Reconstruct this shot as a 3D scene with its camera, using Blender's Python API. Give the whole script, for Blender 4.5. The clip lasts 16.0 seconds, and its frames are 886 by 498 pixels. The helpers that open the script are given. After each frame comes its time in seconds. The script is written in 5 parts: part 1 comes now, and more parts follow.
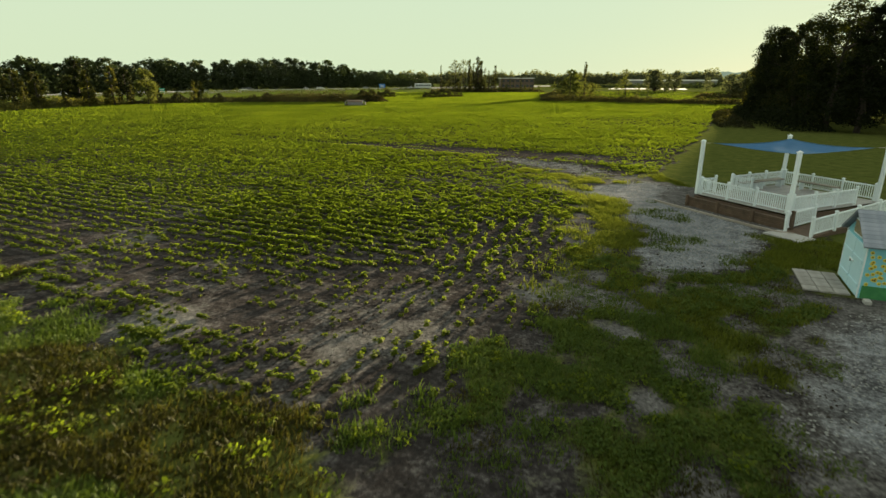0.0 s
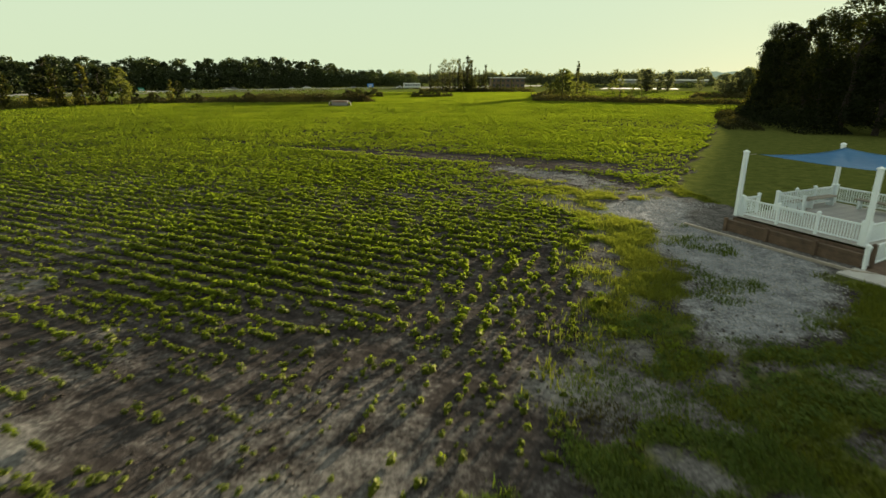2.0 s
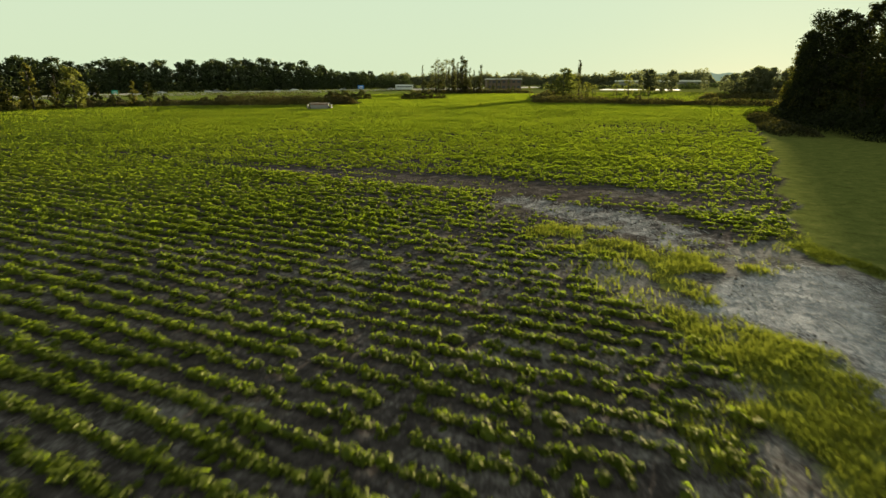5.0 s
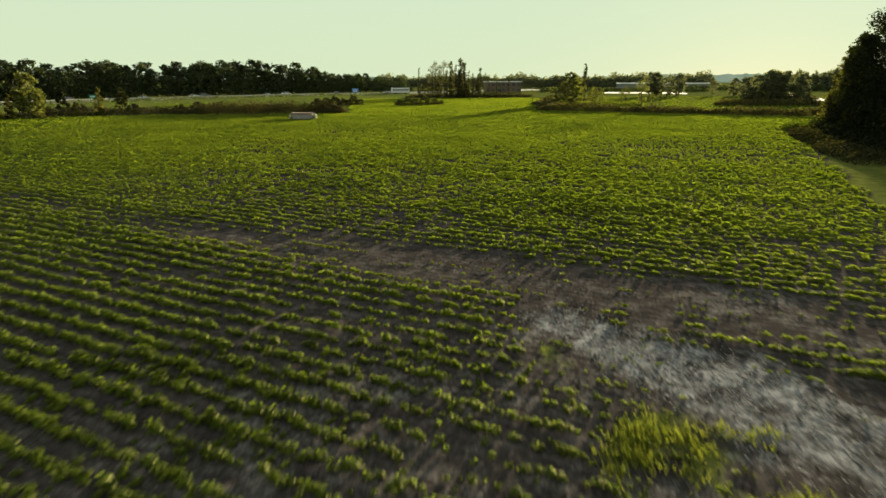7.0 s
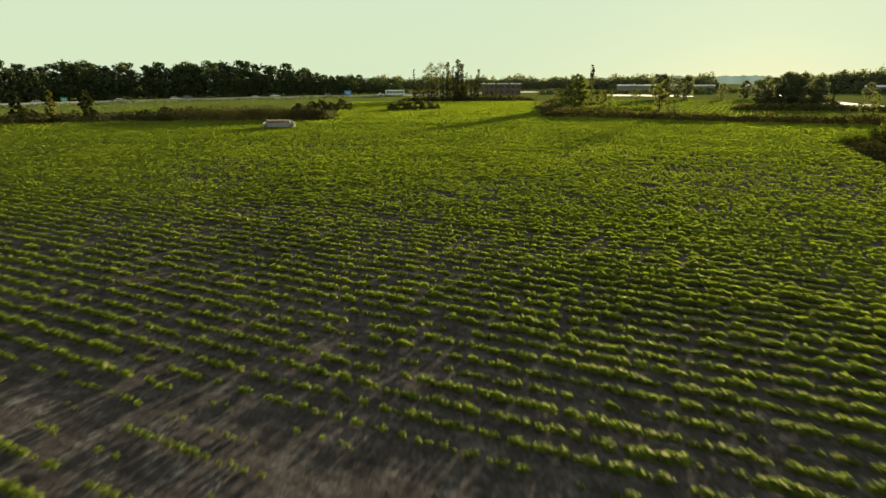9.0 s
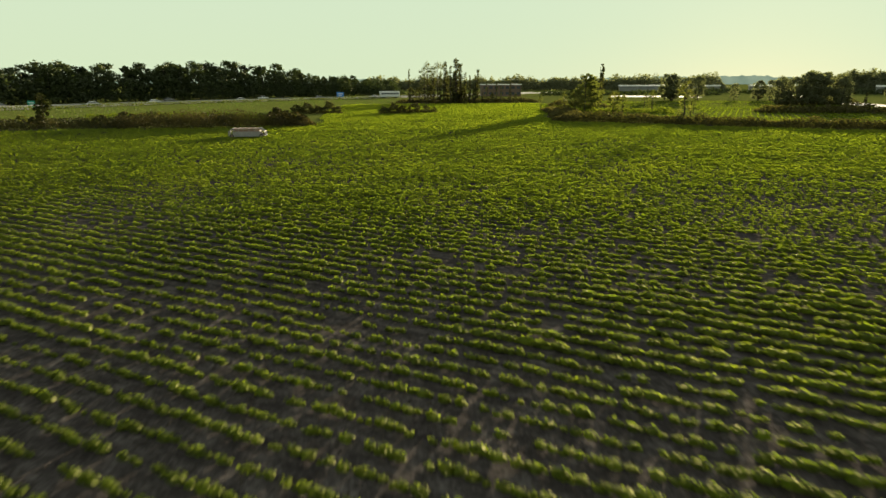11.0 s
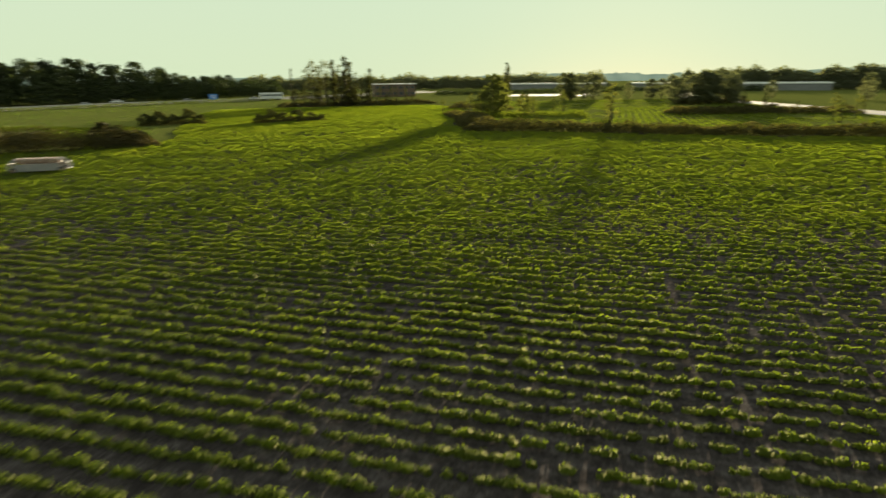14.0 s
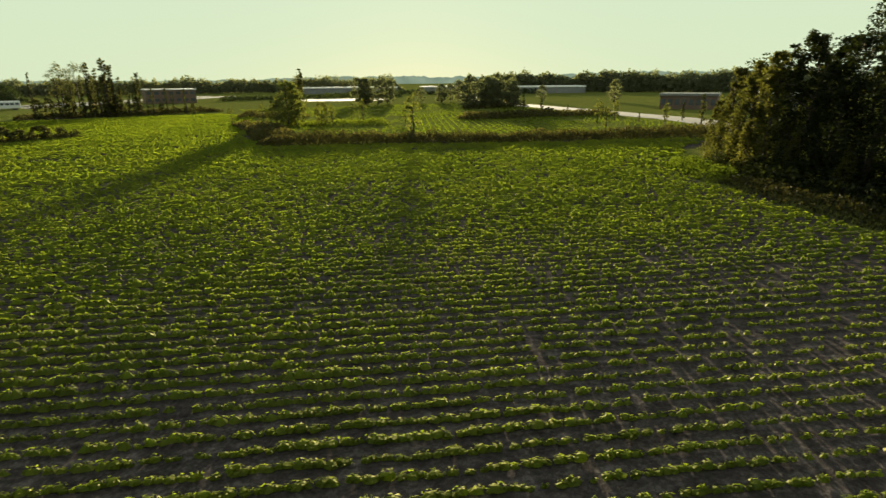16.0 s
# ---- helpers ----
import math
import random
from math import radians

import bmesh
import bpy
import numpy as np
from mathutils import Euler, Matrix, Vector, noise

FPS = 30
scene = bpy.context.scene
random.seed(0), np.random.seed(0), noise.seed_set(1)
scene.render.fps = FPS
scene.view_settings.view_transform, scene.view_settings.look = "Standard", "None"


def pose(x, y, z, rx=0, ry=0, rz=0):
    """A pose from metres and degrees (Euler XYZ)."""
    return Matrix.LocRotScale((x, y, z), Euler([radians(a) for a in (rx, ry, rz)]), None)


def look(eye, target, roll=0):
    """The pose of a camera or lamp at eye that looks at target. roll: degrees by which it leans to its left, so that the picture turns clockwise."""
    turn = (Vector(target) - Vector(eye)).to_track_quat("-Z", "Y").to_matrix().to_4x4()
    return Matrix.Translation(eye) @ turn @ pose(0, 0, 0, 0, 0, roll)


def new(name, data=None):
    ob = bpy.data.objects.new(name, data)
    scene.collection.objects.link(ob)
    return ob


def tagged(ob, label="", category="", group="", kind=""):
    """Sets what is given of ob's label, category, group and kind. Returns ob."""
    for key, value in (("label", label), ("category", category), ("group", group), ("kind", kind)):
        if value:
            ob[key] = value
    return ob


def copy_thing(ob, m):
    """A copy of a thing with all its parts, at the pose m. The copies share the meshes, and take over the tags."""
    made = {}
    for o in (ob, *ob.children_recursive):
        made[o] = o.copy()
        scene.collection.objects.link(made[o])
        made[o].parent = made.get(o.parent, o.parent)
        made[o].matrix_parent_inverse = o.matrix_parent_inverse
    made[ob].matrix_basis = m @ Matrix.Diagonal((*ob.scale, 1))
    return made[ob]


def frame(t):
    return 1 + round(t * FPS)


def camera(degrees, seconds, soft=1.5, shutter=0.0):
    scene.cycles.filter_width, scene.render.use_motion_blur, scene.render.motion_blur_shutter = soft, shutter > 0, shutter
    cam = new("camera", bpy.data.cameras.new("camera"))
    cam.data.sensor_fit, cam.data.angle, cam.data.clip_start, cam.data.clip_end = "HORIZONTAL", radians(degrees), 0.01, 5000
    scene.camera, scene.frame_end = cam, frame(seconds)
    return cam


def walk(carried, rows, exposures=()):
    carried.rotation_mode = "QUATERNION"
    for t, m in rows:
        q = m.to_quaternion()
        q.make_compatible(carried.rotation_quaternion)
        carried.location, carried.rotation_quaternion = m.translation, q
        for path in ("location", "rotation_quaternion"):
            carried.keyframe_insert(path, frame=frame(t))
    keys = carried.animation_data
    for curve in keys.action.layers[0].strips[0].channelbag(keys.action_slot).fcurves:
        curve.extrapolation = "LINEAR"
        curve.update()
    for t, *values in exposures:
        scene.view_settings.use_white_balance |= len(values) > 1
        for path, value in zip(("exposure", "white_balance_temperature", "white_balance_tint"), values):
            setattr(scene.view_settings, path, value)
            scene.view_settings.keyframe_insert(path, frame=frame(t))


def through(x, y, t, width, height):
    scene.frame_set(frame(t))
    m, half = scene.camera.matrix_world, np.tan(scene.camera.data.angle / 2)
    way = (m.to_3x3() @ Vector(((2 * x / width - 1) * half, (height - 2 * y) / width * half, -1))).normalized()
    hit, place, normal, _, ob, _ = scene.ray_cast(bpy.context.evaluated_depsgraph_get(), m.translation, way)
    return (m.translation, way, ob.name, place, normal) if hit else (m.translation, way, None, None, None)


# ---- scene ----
cam = camera(78.0, 16.0, soft=1.5, shutter=0.7)
PATH = [
    (0.0, -0.006, 0.008, 6.667, -2.53, -17.37, 0.07),
    (0.5, 0.08, 1.198, 6.608, -2.98, -17.31, 0.13),
    (1.0, 0.214, 2.611, 6.574, -3.26, -17.35, 0.11),
    (1.5, 0.346, 4.183, 6.53, -3.52, -17.31, 0.13),
    (2.0, 0.57, 5.936, 6.521, -3.54, -17.39, 0.09),
    (2.5, 0.824, 7.916, 6.492, -3.63, -17.39, 0.07),
    (3.0, 1.154, 10.082, 6.438, -3.65, -17.34, 0.05),
    (3.2, 1.306, 11.053, 6.412, -3.66, -17.29, -0.03),
    (5.3, 2.232, 21.206, 5.903, -4.08, -17.1, -0.11),
    (5.5, 2.344, 22.369, 5.967, -4.12, -17.01, -0.13),
    (6.0, 2.617, 25.465, 6.36, -4.19, -17.03, -0.13),
    (6.5, 2.855, 28.638, 6.764, -4.28, -17.16, -0.05),
    (7.0, 3.149, 31.851, 7.108, -4.25, -17.09, -0.07),
    (7.5, 3.442, 35.139, 7.344, -4.27, -17.07, -0.08),
    (8.0, 3.734, 38.426, 7.466, -4.32, -17.12, -0.07),
    (8.5, 4.055, 41.886, 7.511, -4.4, -17.1, -0.02),
    (9.0, 4.315, 45.385, 7.432, -4.6, -16.97, 0.01),
    (9.2, 4.469, 46.852, 7.417, -4.59, -16.94, 0.05),
    (11.3, 5.593, 61.625, 7.419, -4.87, -16.88, -0.14),
    (11.5, 5.672, 63.126, 7.431, -4.99, -16.99, 0.13),
    (12.0, 5.985, 66.845, 7.472, -5.07, -17.01, 0.05),
    (12.5, 6.413, 70.251, 7.525, -4.96, -16.9, -0.12),
    (13.0, 6.834, 73.423, 7.765, -5.67, -16.96, -0.12),
    (13.5, 7.221, 76.431, 7.995, -9.24, -16.98, -0.34),
    (14.0, 7.662, 79.23, 8.275, -15.73, -17.15, -0.46),
    (14.5, 8.226, 81.676, 8.529, -23.38, -17.11, -0.42),
    (15.0, 8.712, 83.512, 8.898, -29.76, -16.97, -0.54),
    (15.5, 8.959, 84.326, 9.132, -34.11, -16.98, -0.53),
    (16.0, 9.081, 84.469, 9.301, -36.43, -17.06, -0.45),
]
EXPOSURE = [(0.0, 2.30), (16.0, 2.30)]
walk(cam, [(t, pose(x, y, z, 90 + pitch, 0, yaw) @ pose(0, 0, 0, 0, 0, roll)) for t, x, y, z, yaw, pitch, roll in PATH], EXPOSURE)

# ---- light: a low evening sun through haze ----
SUN_BEARING, SUN_UP = 33.9, 6.3     # degrees clockwise from +y, and above the horizon
world = bpy.data.worlds.new("evening_sky")
scene.world = world
world.use_nodes = True
wn, wl = world.node_tree.nodes, world.node_tree.links
wn.clear()
sky = wn.new("ShaderNodeTexSky")
sky.sky_type, sky.sun_disc = "NISHITA", False
sky.sun_elevation, sky.sun_rotation = radians(SUN_UP), radians(SUN_BEARING)
sky.dust_density, sky.air_density = 0.6, 1.0
clear = wn.new("ShaderNodeBackground")
clear.inputs["Strength"].default_value = 0.0006
wl.new(sky.outputs[0], clear.inputs["Color"])
veil = wn.new("ShaderNodeBackground")      # the pale evening haze, dimmer overhead
where = wn.new("ShaderNodeTexCoord")
parts = wn.new("ShaderNodeSeparateXYZ")
wl.new(where.outputs["Generated"], parts.inputs[0])
haze = wn.new("ShaderNodeValToRGB")
haze.color_ramp.interpolation = "EASE"
for _ in range(2):
    haze.color_ramp.elements.new(0.5)
for el, (at, c) in zip(haze.color_ramp.elements, ((0.0, (0.66, 0.785, 0.535)), (0.17, (0.65, 0.78, 0.56)), (0.45, (0.68, 0.76, 0.62)), (1.0, (0.68, 0.74, 0.66)))):
    el.position, el.color = at, (*c, 1)
wl.new(parts.outputs["Z"], haze.inputs["Fac"])
wl.new(haze.outputs["Color"], veil.inputs["Color"])
veil.inputs["Strength"].default_value = 0.206
both = wn.new("ShaderNodeAddShader")
wl.new(clear.outputs[0], both.inputs[0])
wl.new(veil.outputs[0], both.inputs[1])
wout = wn.new("ShaderNodeOutputWorld")
wl.new(both.outputs[0], wout.inputs["Surface"])

sun_data = bpy.data.lights.new("sun", "SUN")
sun_data.energy, sun_data.angle, sun_data.color = 5.0, radians(1.8), (1.0, 0.84, 0.55)
sun = new("sun", sun_data)
b, e = radians(SUN_BEARING), radians(SUN_UP)
sun.matrix_world = look((60, 90, 60), (60 - math.sin(b) * math.cos(e), 90 - math.cos(b) * math.cos(e), 60 - math.sin(e)))

# ---- materials ----
def material(name):
    m = bpy.data.materials.new(name)
    m.use_nodes = True
    n, l = m.node_tree.nodes, m.node_tree.links
    n.clear()
    out = n.new("ShaderNodeOutputMaterial")
    return m, n, l, out


def noise_node(n, l, scale, detail=4.0, rough=0.55, space="Object"):
    c = n.new("ShaderNodeTexCoord")
    t = n.new("ShaderNodeTexNoise")
    t.inputs["Scale"].default_value, t.inputs["Detail"].default_value, t.inputs["Roughness"].default_value = scale, detail, rough
    l.new(c.outputs[space], t.inputs["Vector"])
    return t.outputs["Fac"]


def ramp(n, l, fac, stops):
    r = n.new("ShaderNodeValToRGB")
    while len(r.color_ramp.elements) < len(stops):
        r.color_ramp.elements.new(0.5)
    for el, (p, c) in zip(r.color_ramp.elements, stops):
        el.position, el.color = p, (*c, 1)
    l.new(fac, r.inputs["Fac"])
    return r.outputs["Color"]


def mixed(n, l, fac, a, b, mode="MIX"):
    m = n.new("ShaderNodeMix")
    m.data_type, m.blend_type = "RGBA", mode
    for socket, v in ((m.inputs[0], fac), (m.inputs[6], a), (m.inputs[7], b)):
        if isinstance(v, bpy.types.NodeSocket):
            l.new(v, socket)
        else:
            socket.default_value = v if isinstance(v, (int, float)) else (*v, 1)
    return m.outputs[2]


def calc(n, l, op, a, b=0.0, clamp=False):
    m = n.new("ShaderNodeMath")
    m.operation, m.use_clamp = op, clamp
    for socket, v in zip(m.inputs, (a, b)):
        if isinstance(v, bpy.types.NodeSocket):
            l.new(v, socket)
        else:
            socket.default_value = v
    return m.outputs[0]


def bump(n, l, height, strength, distance=0.02):
    b = n.new("ShaderNodeBump")
    b.inputs["Strength"].default_value, b.inputs["Distance"].default_value = strength, distance
    l.new(height, b.inputs["Height"])
    return b.outputs["Normal"]


def foliage(name, dark, mid, light, through=0.5, gloss=0.06, spread=0.35, shine=(0.9, 0.9, 0.8), vary=0.34, polish=0.55):
    """Leaves: colour by island and by thing, light that passes through, a little shine."""
    m, n, l, out = material(name)
    g = n.new("ShaderNodeNewGeometry")
    o = n.new("ShaderNodeObjectInfo")
    big = noise_node(n, l, spread, 3.0)
    f = calc(n, l, "ADD", calc(n, l, "MULTIPLY", g.outputs["Random Per Island"], vary), calc(n, l, "MULTIPLY", big, 0.96 - vary))
    f = calc(n, l, "ADD", f, calc(n, l, "MULTIPLY", calc(n, l, "SUBTRACT", o.outputs["Random"], 0.5), 0.25), True)
    c = ramp(n, l, f, [(0.12, dark), (0.5, mid), (0.9, light)])
    d = n.new("ShaderNodeBsdfDiffuse")
    t = n.new("ShaderNodeBsdfTranslucent")
    l.new(c, d.inputs["Color"])
    warm = mixed(n, l, 1.0, c, (1.16, 1.16, 0.62), "MULTIPLY")
    l.new(warm, t.inputs["Color"])
    s = n.new("ShaderNodeMixShader")
    s.inputs[0].default_value = through
    l.new(d.outputs[0], s.inputs[1])
    l.new(t.outputs[0], s.inputs[2])
    gl = n.new("ShaderNodeBsdfGlossy")
    gl.inputs["Roughness"].default_value = polish
    gl.inputs["Color"].default_value = (*shine, 1)
    s2 = n.new("ShaderNodeMixShader")
    s2.inputs[0].default_value = gloss
    l.new(s.outputs[0], s2.inputs[1])
    l.new(gl.outputs[0], s2.inputs[2])
    l.new(s2.outputs[0], out.inputs["Surface"])
    return m


def solid(name, a, b, scale=6.0, rough=0.6, metal=0.0, relief=0.2, fine=40.0, dist=0.01, spec=0.3):
    """An opaque surface that varies at two scales, with fine relief."""
    m, n, l, out = material(name)
    p = n.new("ShaderNodeBsdfPrincipled")
    big, small = noise_node(n, l, scale), noise_node(n, l, fine, 5.0, 0.65)
    o = n.new("ShaderNodeObjectInfo")
    f = calc(n, l, "ADD", calc(n, l, "MULTIPLY", big, 0.6), calc(n, l, "MULTIPLY", small, 0.4))
    f = calc(n, l, "ADD", f, calc(n, l, "MULTIPLY", calc(n, l, "SUBTRACT", o.outputs["Random"], 0.5), 0.2), True)
    l.new(ramp(n, l, f, [(0.3, a), (0.7, b)]), p.inputs["Base Color"])
    p.inputs["Metallic"].default_value = metal
    p.inputs["Specular IOR Level"].default_value = spec
    l.new(calc(n, l, "ADD", calc(n, l, "MULTIPLY", small, 0.25), rough - 0.12, True), p.inputs["Roughness"])
    l.new(bump(n, l, small, relief, dist), p.inputs["Normal"])
    l.new(p.outputs[0], out.inputs["Surface"])
    return m


def ground_material():
    """Soil, mown grass, gravel and dry crust; the mesh attribute 'cover' says which lies where."""
    m, n, l, out = material("field_ground")
    at = n.new("ShaderNodeAttribute")
    at.attribute_name = "cover"
    sep = n.new("ShaderNodeSeparateColor")
    l.new(at.outputs["Color"], sep.inputs[0])
    big, mid = noise_node(n, l, 0.16, 5.0), noise_node(n, l, 1.3, 6.0, 0.65)
    fine, clod = noise_node(n, l, 9.0, 6.0, 0.7), noise_node(n, l, 30.0, 4.0, 0.7)
    # shallow tillage lines that follow the rows
    co = n.new("ShaderNodeTexCoord")
    mp = n.new("ShaderNodeMapping")
    mp.inputs["Rotation"].default_value = (0, 0, radians(29.0))
    l.new(co.outputs["Object"], mp.inputs["Vector"])
    wave = n.new("ShaderNodeTexWave")
    wave.wave_type, wave.bands_direction = "BANDS", "Y"
    wave.inputs["Scale"].default_value = 2 * math.pi / (20 * 0.38)
    wave.inputs["Distortion"].default_value, wave.inputs["Detail"].default_value, wave.inputs["Detail Scale"].default_value = 4.5, 4.0, 1.6
    l.new(mp.outputs[0], wave.inputs["Vector"])
    furrow = wave.outputs["Fac"]
    soil = ramp(n, l, calc(n, l, "ADD", calc(n, l, "ADD", calc(n, l, "MULTIPLY", mid, 0.45), calc(n, l, "MULTIPLY", fine, 0.48)), calc(n, l, "MULTIPLY", furrow, 0.045)),
                [(0.34, (0.009, 0.0078, 0.0075)), (0.5, (0.039, 0.0342, 0.0330)), (0.68, (0.122, 0.109, 0.105))])
    soil = mixed(n, l, calc(n, l, "MULTIPLY", big, 0.15), soil, (0.060, 0.053, 0.053))
    grass = ramp(n, l, calc(n, l, "ADD", calc(n, l, "MULTIPLY", mid, 0.55), calc(n, l, "MULTIPLY", fine, 0.45)),
                 [(0.3, (0.034, 0.040, 0.011)), (0.5, (0.072, 0.085, 0.021)), (0.72, (0.140, 0.136, 0.040))])
    gravel = ramp(n, l, calc(n, l, "ADD", calc(n, l, "ADD", calc(n, l, "MULTIPLY", clod, 0.45), calc(n, l, "MULTIPLY", fine, 0.25)), calc(n, l, "MULTIPLY", mid, 0.3)),
                  [(0.38, (0.042, 0.044, 0.049)), (0.5, (0.150, 0.155, 0.168)), (0.64, (0.40, 0.405, 0.425))])
    crust = ramp(n, l, fine, [(0.3, (0.080, 0.077, 0.075)), (0.7, (0.240, 0.232, 0.224))])

    def edge(ch, a=0.35, b=0.65):
        v = calc(n, l, "ADD", ch, calc(n, l, "MULTIPLY", calc(n, l, "SUBTRACT", mid, 0.5), 0.7))
        v = calc(n, l, "ADD", v, calc(n, l, "MULTIPLY", calc(n, l, "SUBTRACT", fine, 0.5), 0.6))
        r = n.new("ShaderNodeMapRange")
        r.inputs["From Min"].default_value, r.inputs["From Max"].default_value = a, b
        l.new(v, r.inputs["Value"])
        return r.outputs["Result"]
    c = mixed(n, l, edge(sep.outputs[2], 0.4, 0.9), soil, crust)
    c = mixed(n, l, edge(sep.outputs[1]), c, gravel)
    c = mixed(n, l, edge(sep.outputs[0]), c, grass)
    p = n.new("ShaderNodeBsdfDiffuse")
    l.new(c, p.inputs["Color"])
    h = calc(n, l, "ADD", calc(n, l, "MULTIPLY", fine, 0.7), calc(n, l, "ADD", calc(n, l, "MULTIPLY", clod, 0.25), calc(n, l, "MULTIPLY", furrow, 0.13)))
    l.new(bump(n, l, h, 1.0, 0.05), p.inputs["Normal"])
    l.new(p.outputs[0], out.inputs["Surface"])
    return m


GROUND = ground_material()
SOY = foliage("soybean_leaf", (0.043, 0.063, 0.006), (0.096, 0.132, 0.011), (0.157, 0.187, 0.018), 0.70, 0.018, 0.12, (0.7, 0.68, 0.40), 0.16, 0.5)
GRASS = foliage("grass_blade", (0.046, 0.058, 0.011), (0.098, 0.116, 0.020), (0.168, 0.175, 0.033), 0.5, 0.02, 0.3, (0.42, 0.44, 0.10))
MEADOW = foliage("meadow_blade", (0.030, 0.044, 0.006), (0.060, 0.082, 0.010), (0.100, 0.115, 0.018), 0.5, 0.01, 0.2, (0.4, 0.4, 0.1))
WEED = foliage("rough_weed", (0.030, 0.024, 0.008), (0.048, 0.047, 0.010), (0.092, 0.100, 0.018), 0.5, 0.01, 0.5)
# lifted towards gold: backlight on the island bank is put into the colour
BANK = foliage("rank_grass", (0.020, 0.020, 0.008), (0.046, 0.043, 0.015), (0.100, 0.088, 0.030), 0.42, 0.01, 0.25)
# near-black: the grove's shade is put into this leaf colour
LEAF = foliage("shaded_tree_leaf", (0.005, 0.007, 0.003), (0.014, 0.019, 0.005), (0.062, 0.060, 0.014), 0.35, 0.008, 0.25)
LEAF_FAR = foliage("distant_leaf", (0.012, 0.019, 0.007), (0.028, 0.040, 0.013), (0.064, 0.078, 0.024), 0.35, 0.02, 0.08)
# paled towards grey-green: haze towards the sun is put into this leaf colour
LEAF_HAZY = foliage("haze_paled_leaf", (0.070, 0.080, 0.048), (0.100, 0.110, 0.066), (0.140, 0.145, 0.090), 0.5, 0.01, 0.05)
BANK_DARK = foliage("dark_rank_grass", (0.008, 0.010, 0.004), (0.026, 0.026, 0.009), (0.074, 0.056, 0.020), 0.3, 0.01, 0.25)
# brightened leaves: the sun behind them is put into the colour
LEAF_SNAG = foliage("backlit_vine_leaf", (0.022, 0.026, 0.010), (0.056, 0.060, 0.022), (0.110, 0.108, 0.040), 0.5, 0.01, 0.3)
# lighter, warmer copy: low sun on the grove's edge put into the colour
LEAF_EDGE = foliage("sunlit_edge_leaf", (0.018, 0.021, 0.006), (0.062, 0.063, 0.014), (0.130, 0.118, 0.026), 0.55, 0.01, 0.3)
LEAF_LIGHT = foliage("young_tree_leaf", (0.045, 0.060, 0.014), (0.090, 0.100, 0.024), (0.150, 0.150, 0.040), 0.5, 0.01, 0.3)
BARK = solid("bark", (0.022, 0.018, 0.014), (0.060, 0.050, 0.042), 3.0, 0.9, 0, 0.6, 25.0, 0.03, 0.1)
CLOVER = foliage("dark_clover", (0.026, 0.049, 0.009), (0.058, 0.090, 0.015), (0.112, 0.140, 0.025), 0.4, 0.010, 0.5)
WHITE = solid("white_vinyl", (0.70, 0.76, 0.80), (0.80, 0.85, 0.89), 3.0, 0.45, 0, 0.05)
DOORWHITE = solid("pale_blue_paint", (0.46, 0.68, 0.78), (0.56, 0.76, 0.85), 3.0, 0.5, 0, 0.1)
BLUE_CLOTH = solid("blue_sail_cloth", (0.085, 0.22, 0.42), (0.13, 0.28, 0.49), 2.0, 0.95, 0, 0.1, 120.0, 0.01, 0.03)
DECK = solid("grey_deck_board", (0.30, 0.29, 0.28), (0.44, 0.42, 0.40), 2.0, 0.75, 0, 0.2)
TIMBER = solid("dark_timber", (0.06, 0.042, 0.030), (0.15, 0.10, 0.070), 3.0, 0.85, 0, 0.4)
EDGING = solid("weathered_edging", (0.20, 0.17, 0.14), (0.34, 0.30, 0.26), 3.0, 0.85, 0, 0.3)
CONCRETE = solid("concrete", (0.30, 0.29, 0.28), (0.46, 0.45, 0.43), 2.5, 0.85, 0, 0.2)
PAVER = solid("paver", (0.20, 0.185, 0.17), (0.36, 0.34, 0.32), 4.0, 0.85, 0, 0.3)
SHINGLE = solid("grey_shingle", (0.17, 0.19, 0.23), (0.30, 0.32, 0.38), 4.0, 0.85, 0, 0.3)
ROPE = solid("rope", (0.25, 0.24, 0.22), (0.4, 0.38, 0.35), 20.0, 0.8)

# ---- helpers for meshes ----
rng = np.random.default_rng(7)


def quick_mesh(name, verts, faces, mat, smooth=False):
    """A mesh from arrays: faces (n, 3) or (n, 4)."""
    me = bpy.data.meshes.new(name)
    verts, faces = np.asarray(verts, np.float32), np.asarray(faces, np.int32)
    k = faces.shape[1]
    me.vertices.add(len(verts))
    me.vertices.foreach_set("co", verts.ravel())
    me.loops.add(faces.size)
    me.loops.foreach_set("vertex_index", faces.ravel())
    me.polygons.add(len(faces))
    me.polygons.foreach_set("loop_start", np.arange(0, faces.size, k, dtype=np.int32))
    me.polygons.foreach_set("use_smooth", np.full(len(faces), smooth))
    me.update(calc_edges=True)
    me.materials.append(mat)
    return me


def part(name, bm, mat, parent=None, label=""):
    """Links a bmesh or a mesh as one object, under a thing if one is given."""
    if isinstance(bm, bmesh.types.BMesh):
        me = bpy.data.meshes.new(name)
        bm.to_mesh(me)
        bm.free()
        me.materials.append(mat)
    else:
        me = bm
    ob = new(name, me)
    ob.parent = parent
    return tagged(ob, label) if label else ob


def box(bm, m, sx, sy, sz, bevel=0.0):
    """A box of that size about m's origin, in x and y, standing on it in z."""
    made = bmesh.ops.create_cube(bm, size=1.0, matrix=m @ Matrix.Translation((0, 0, sz / 2)) @ Matrix.Diagonal((sx, sy, sz, 1)))
    if bevel:
        edges = list({e for v in made["verts"] for e in v.link_edges})
        bmesh.ops.bevel(bm, geom=edges, offset=bevel, segments=1, affect="EDGES")


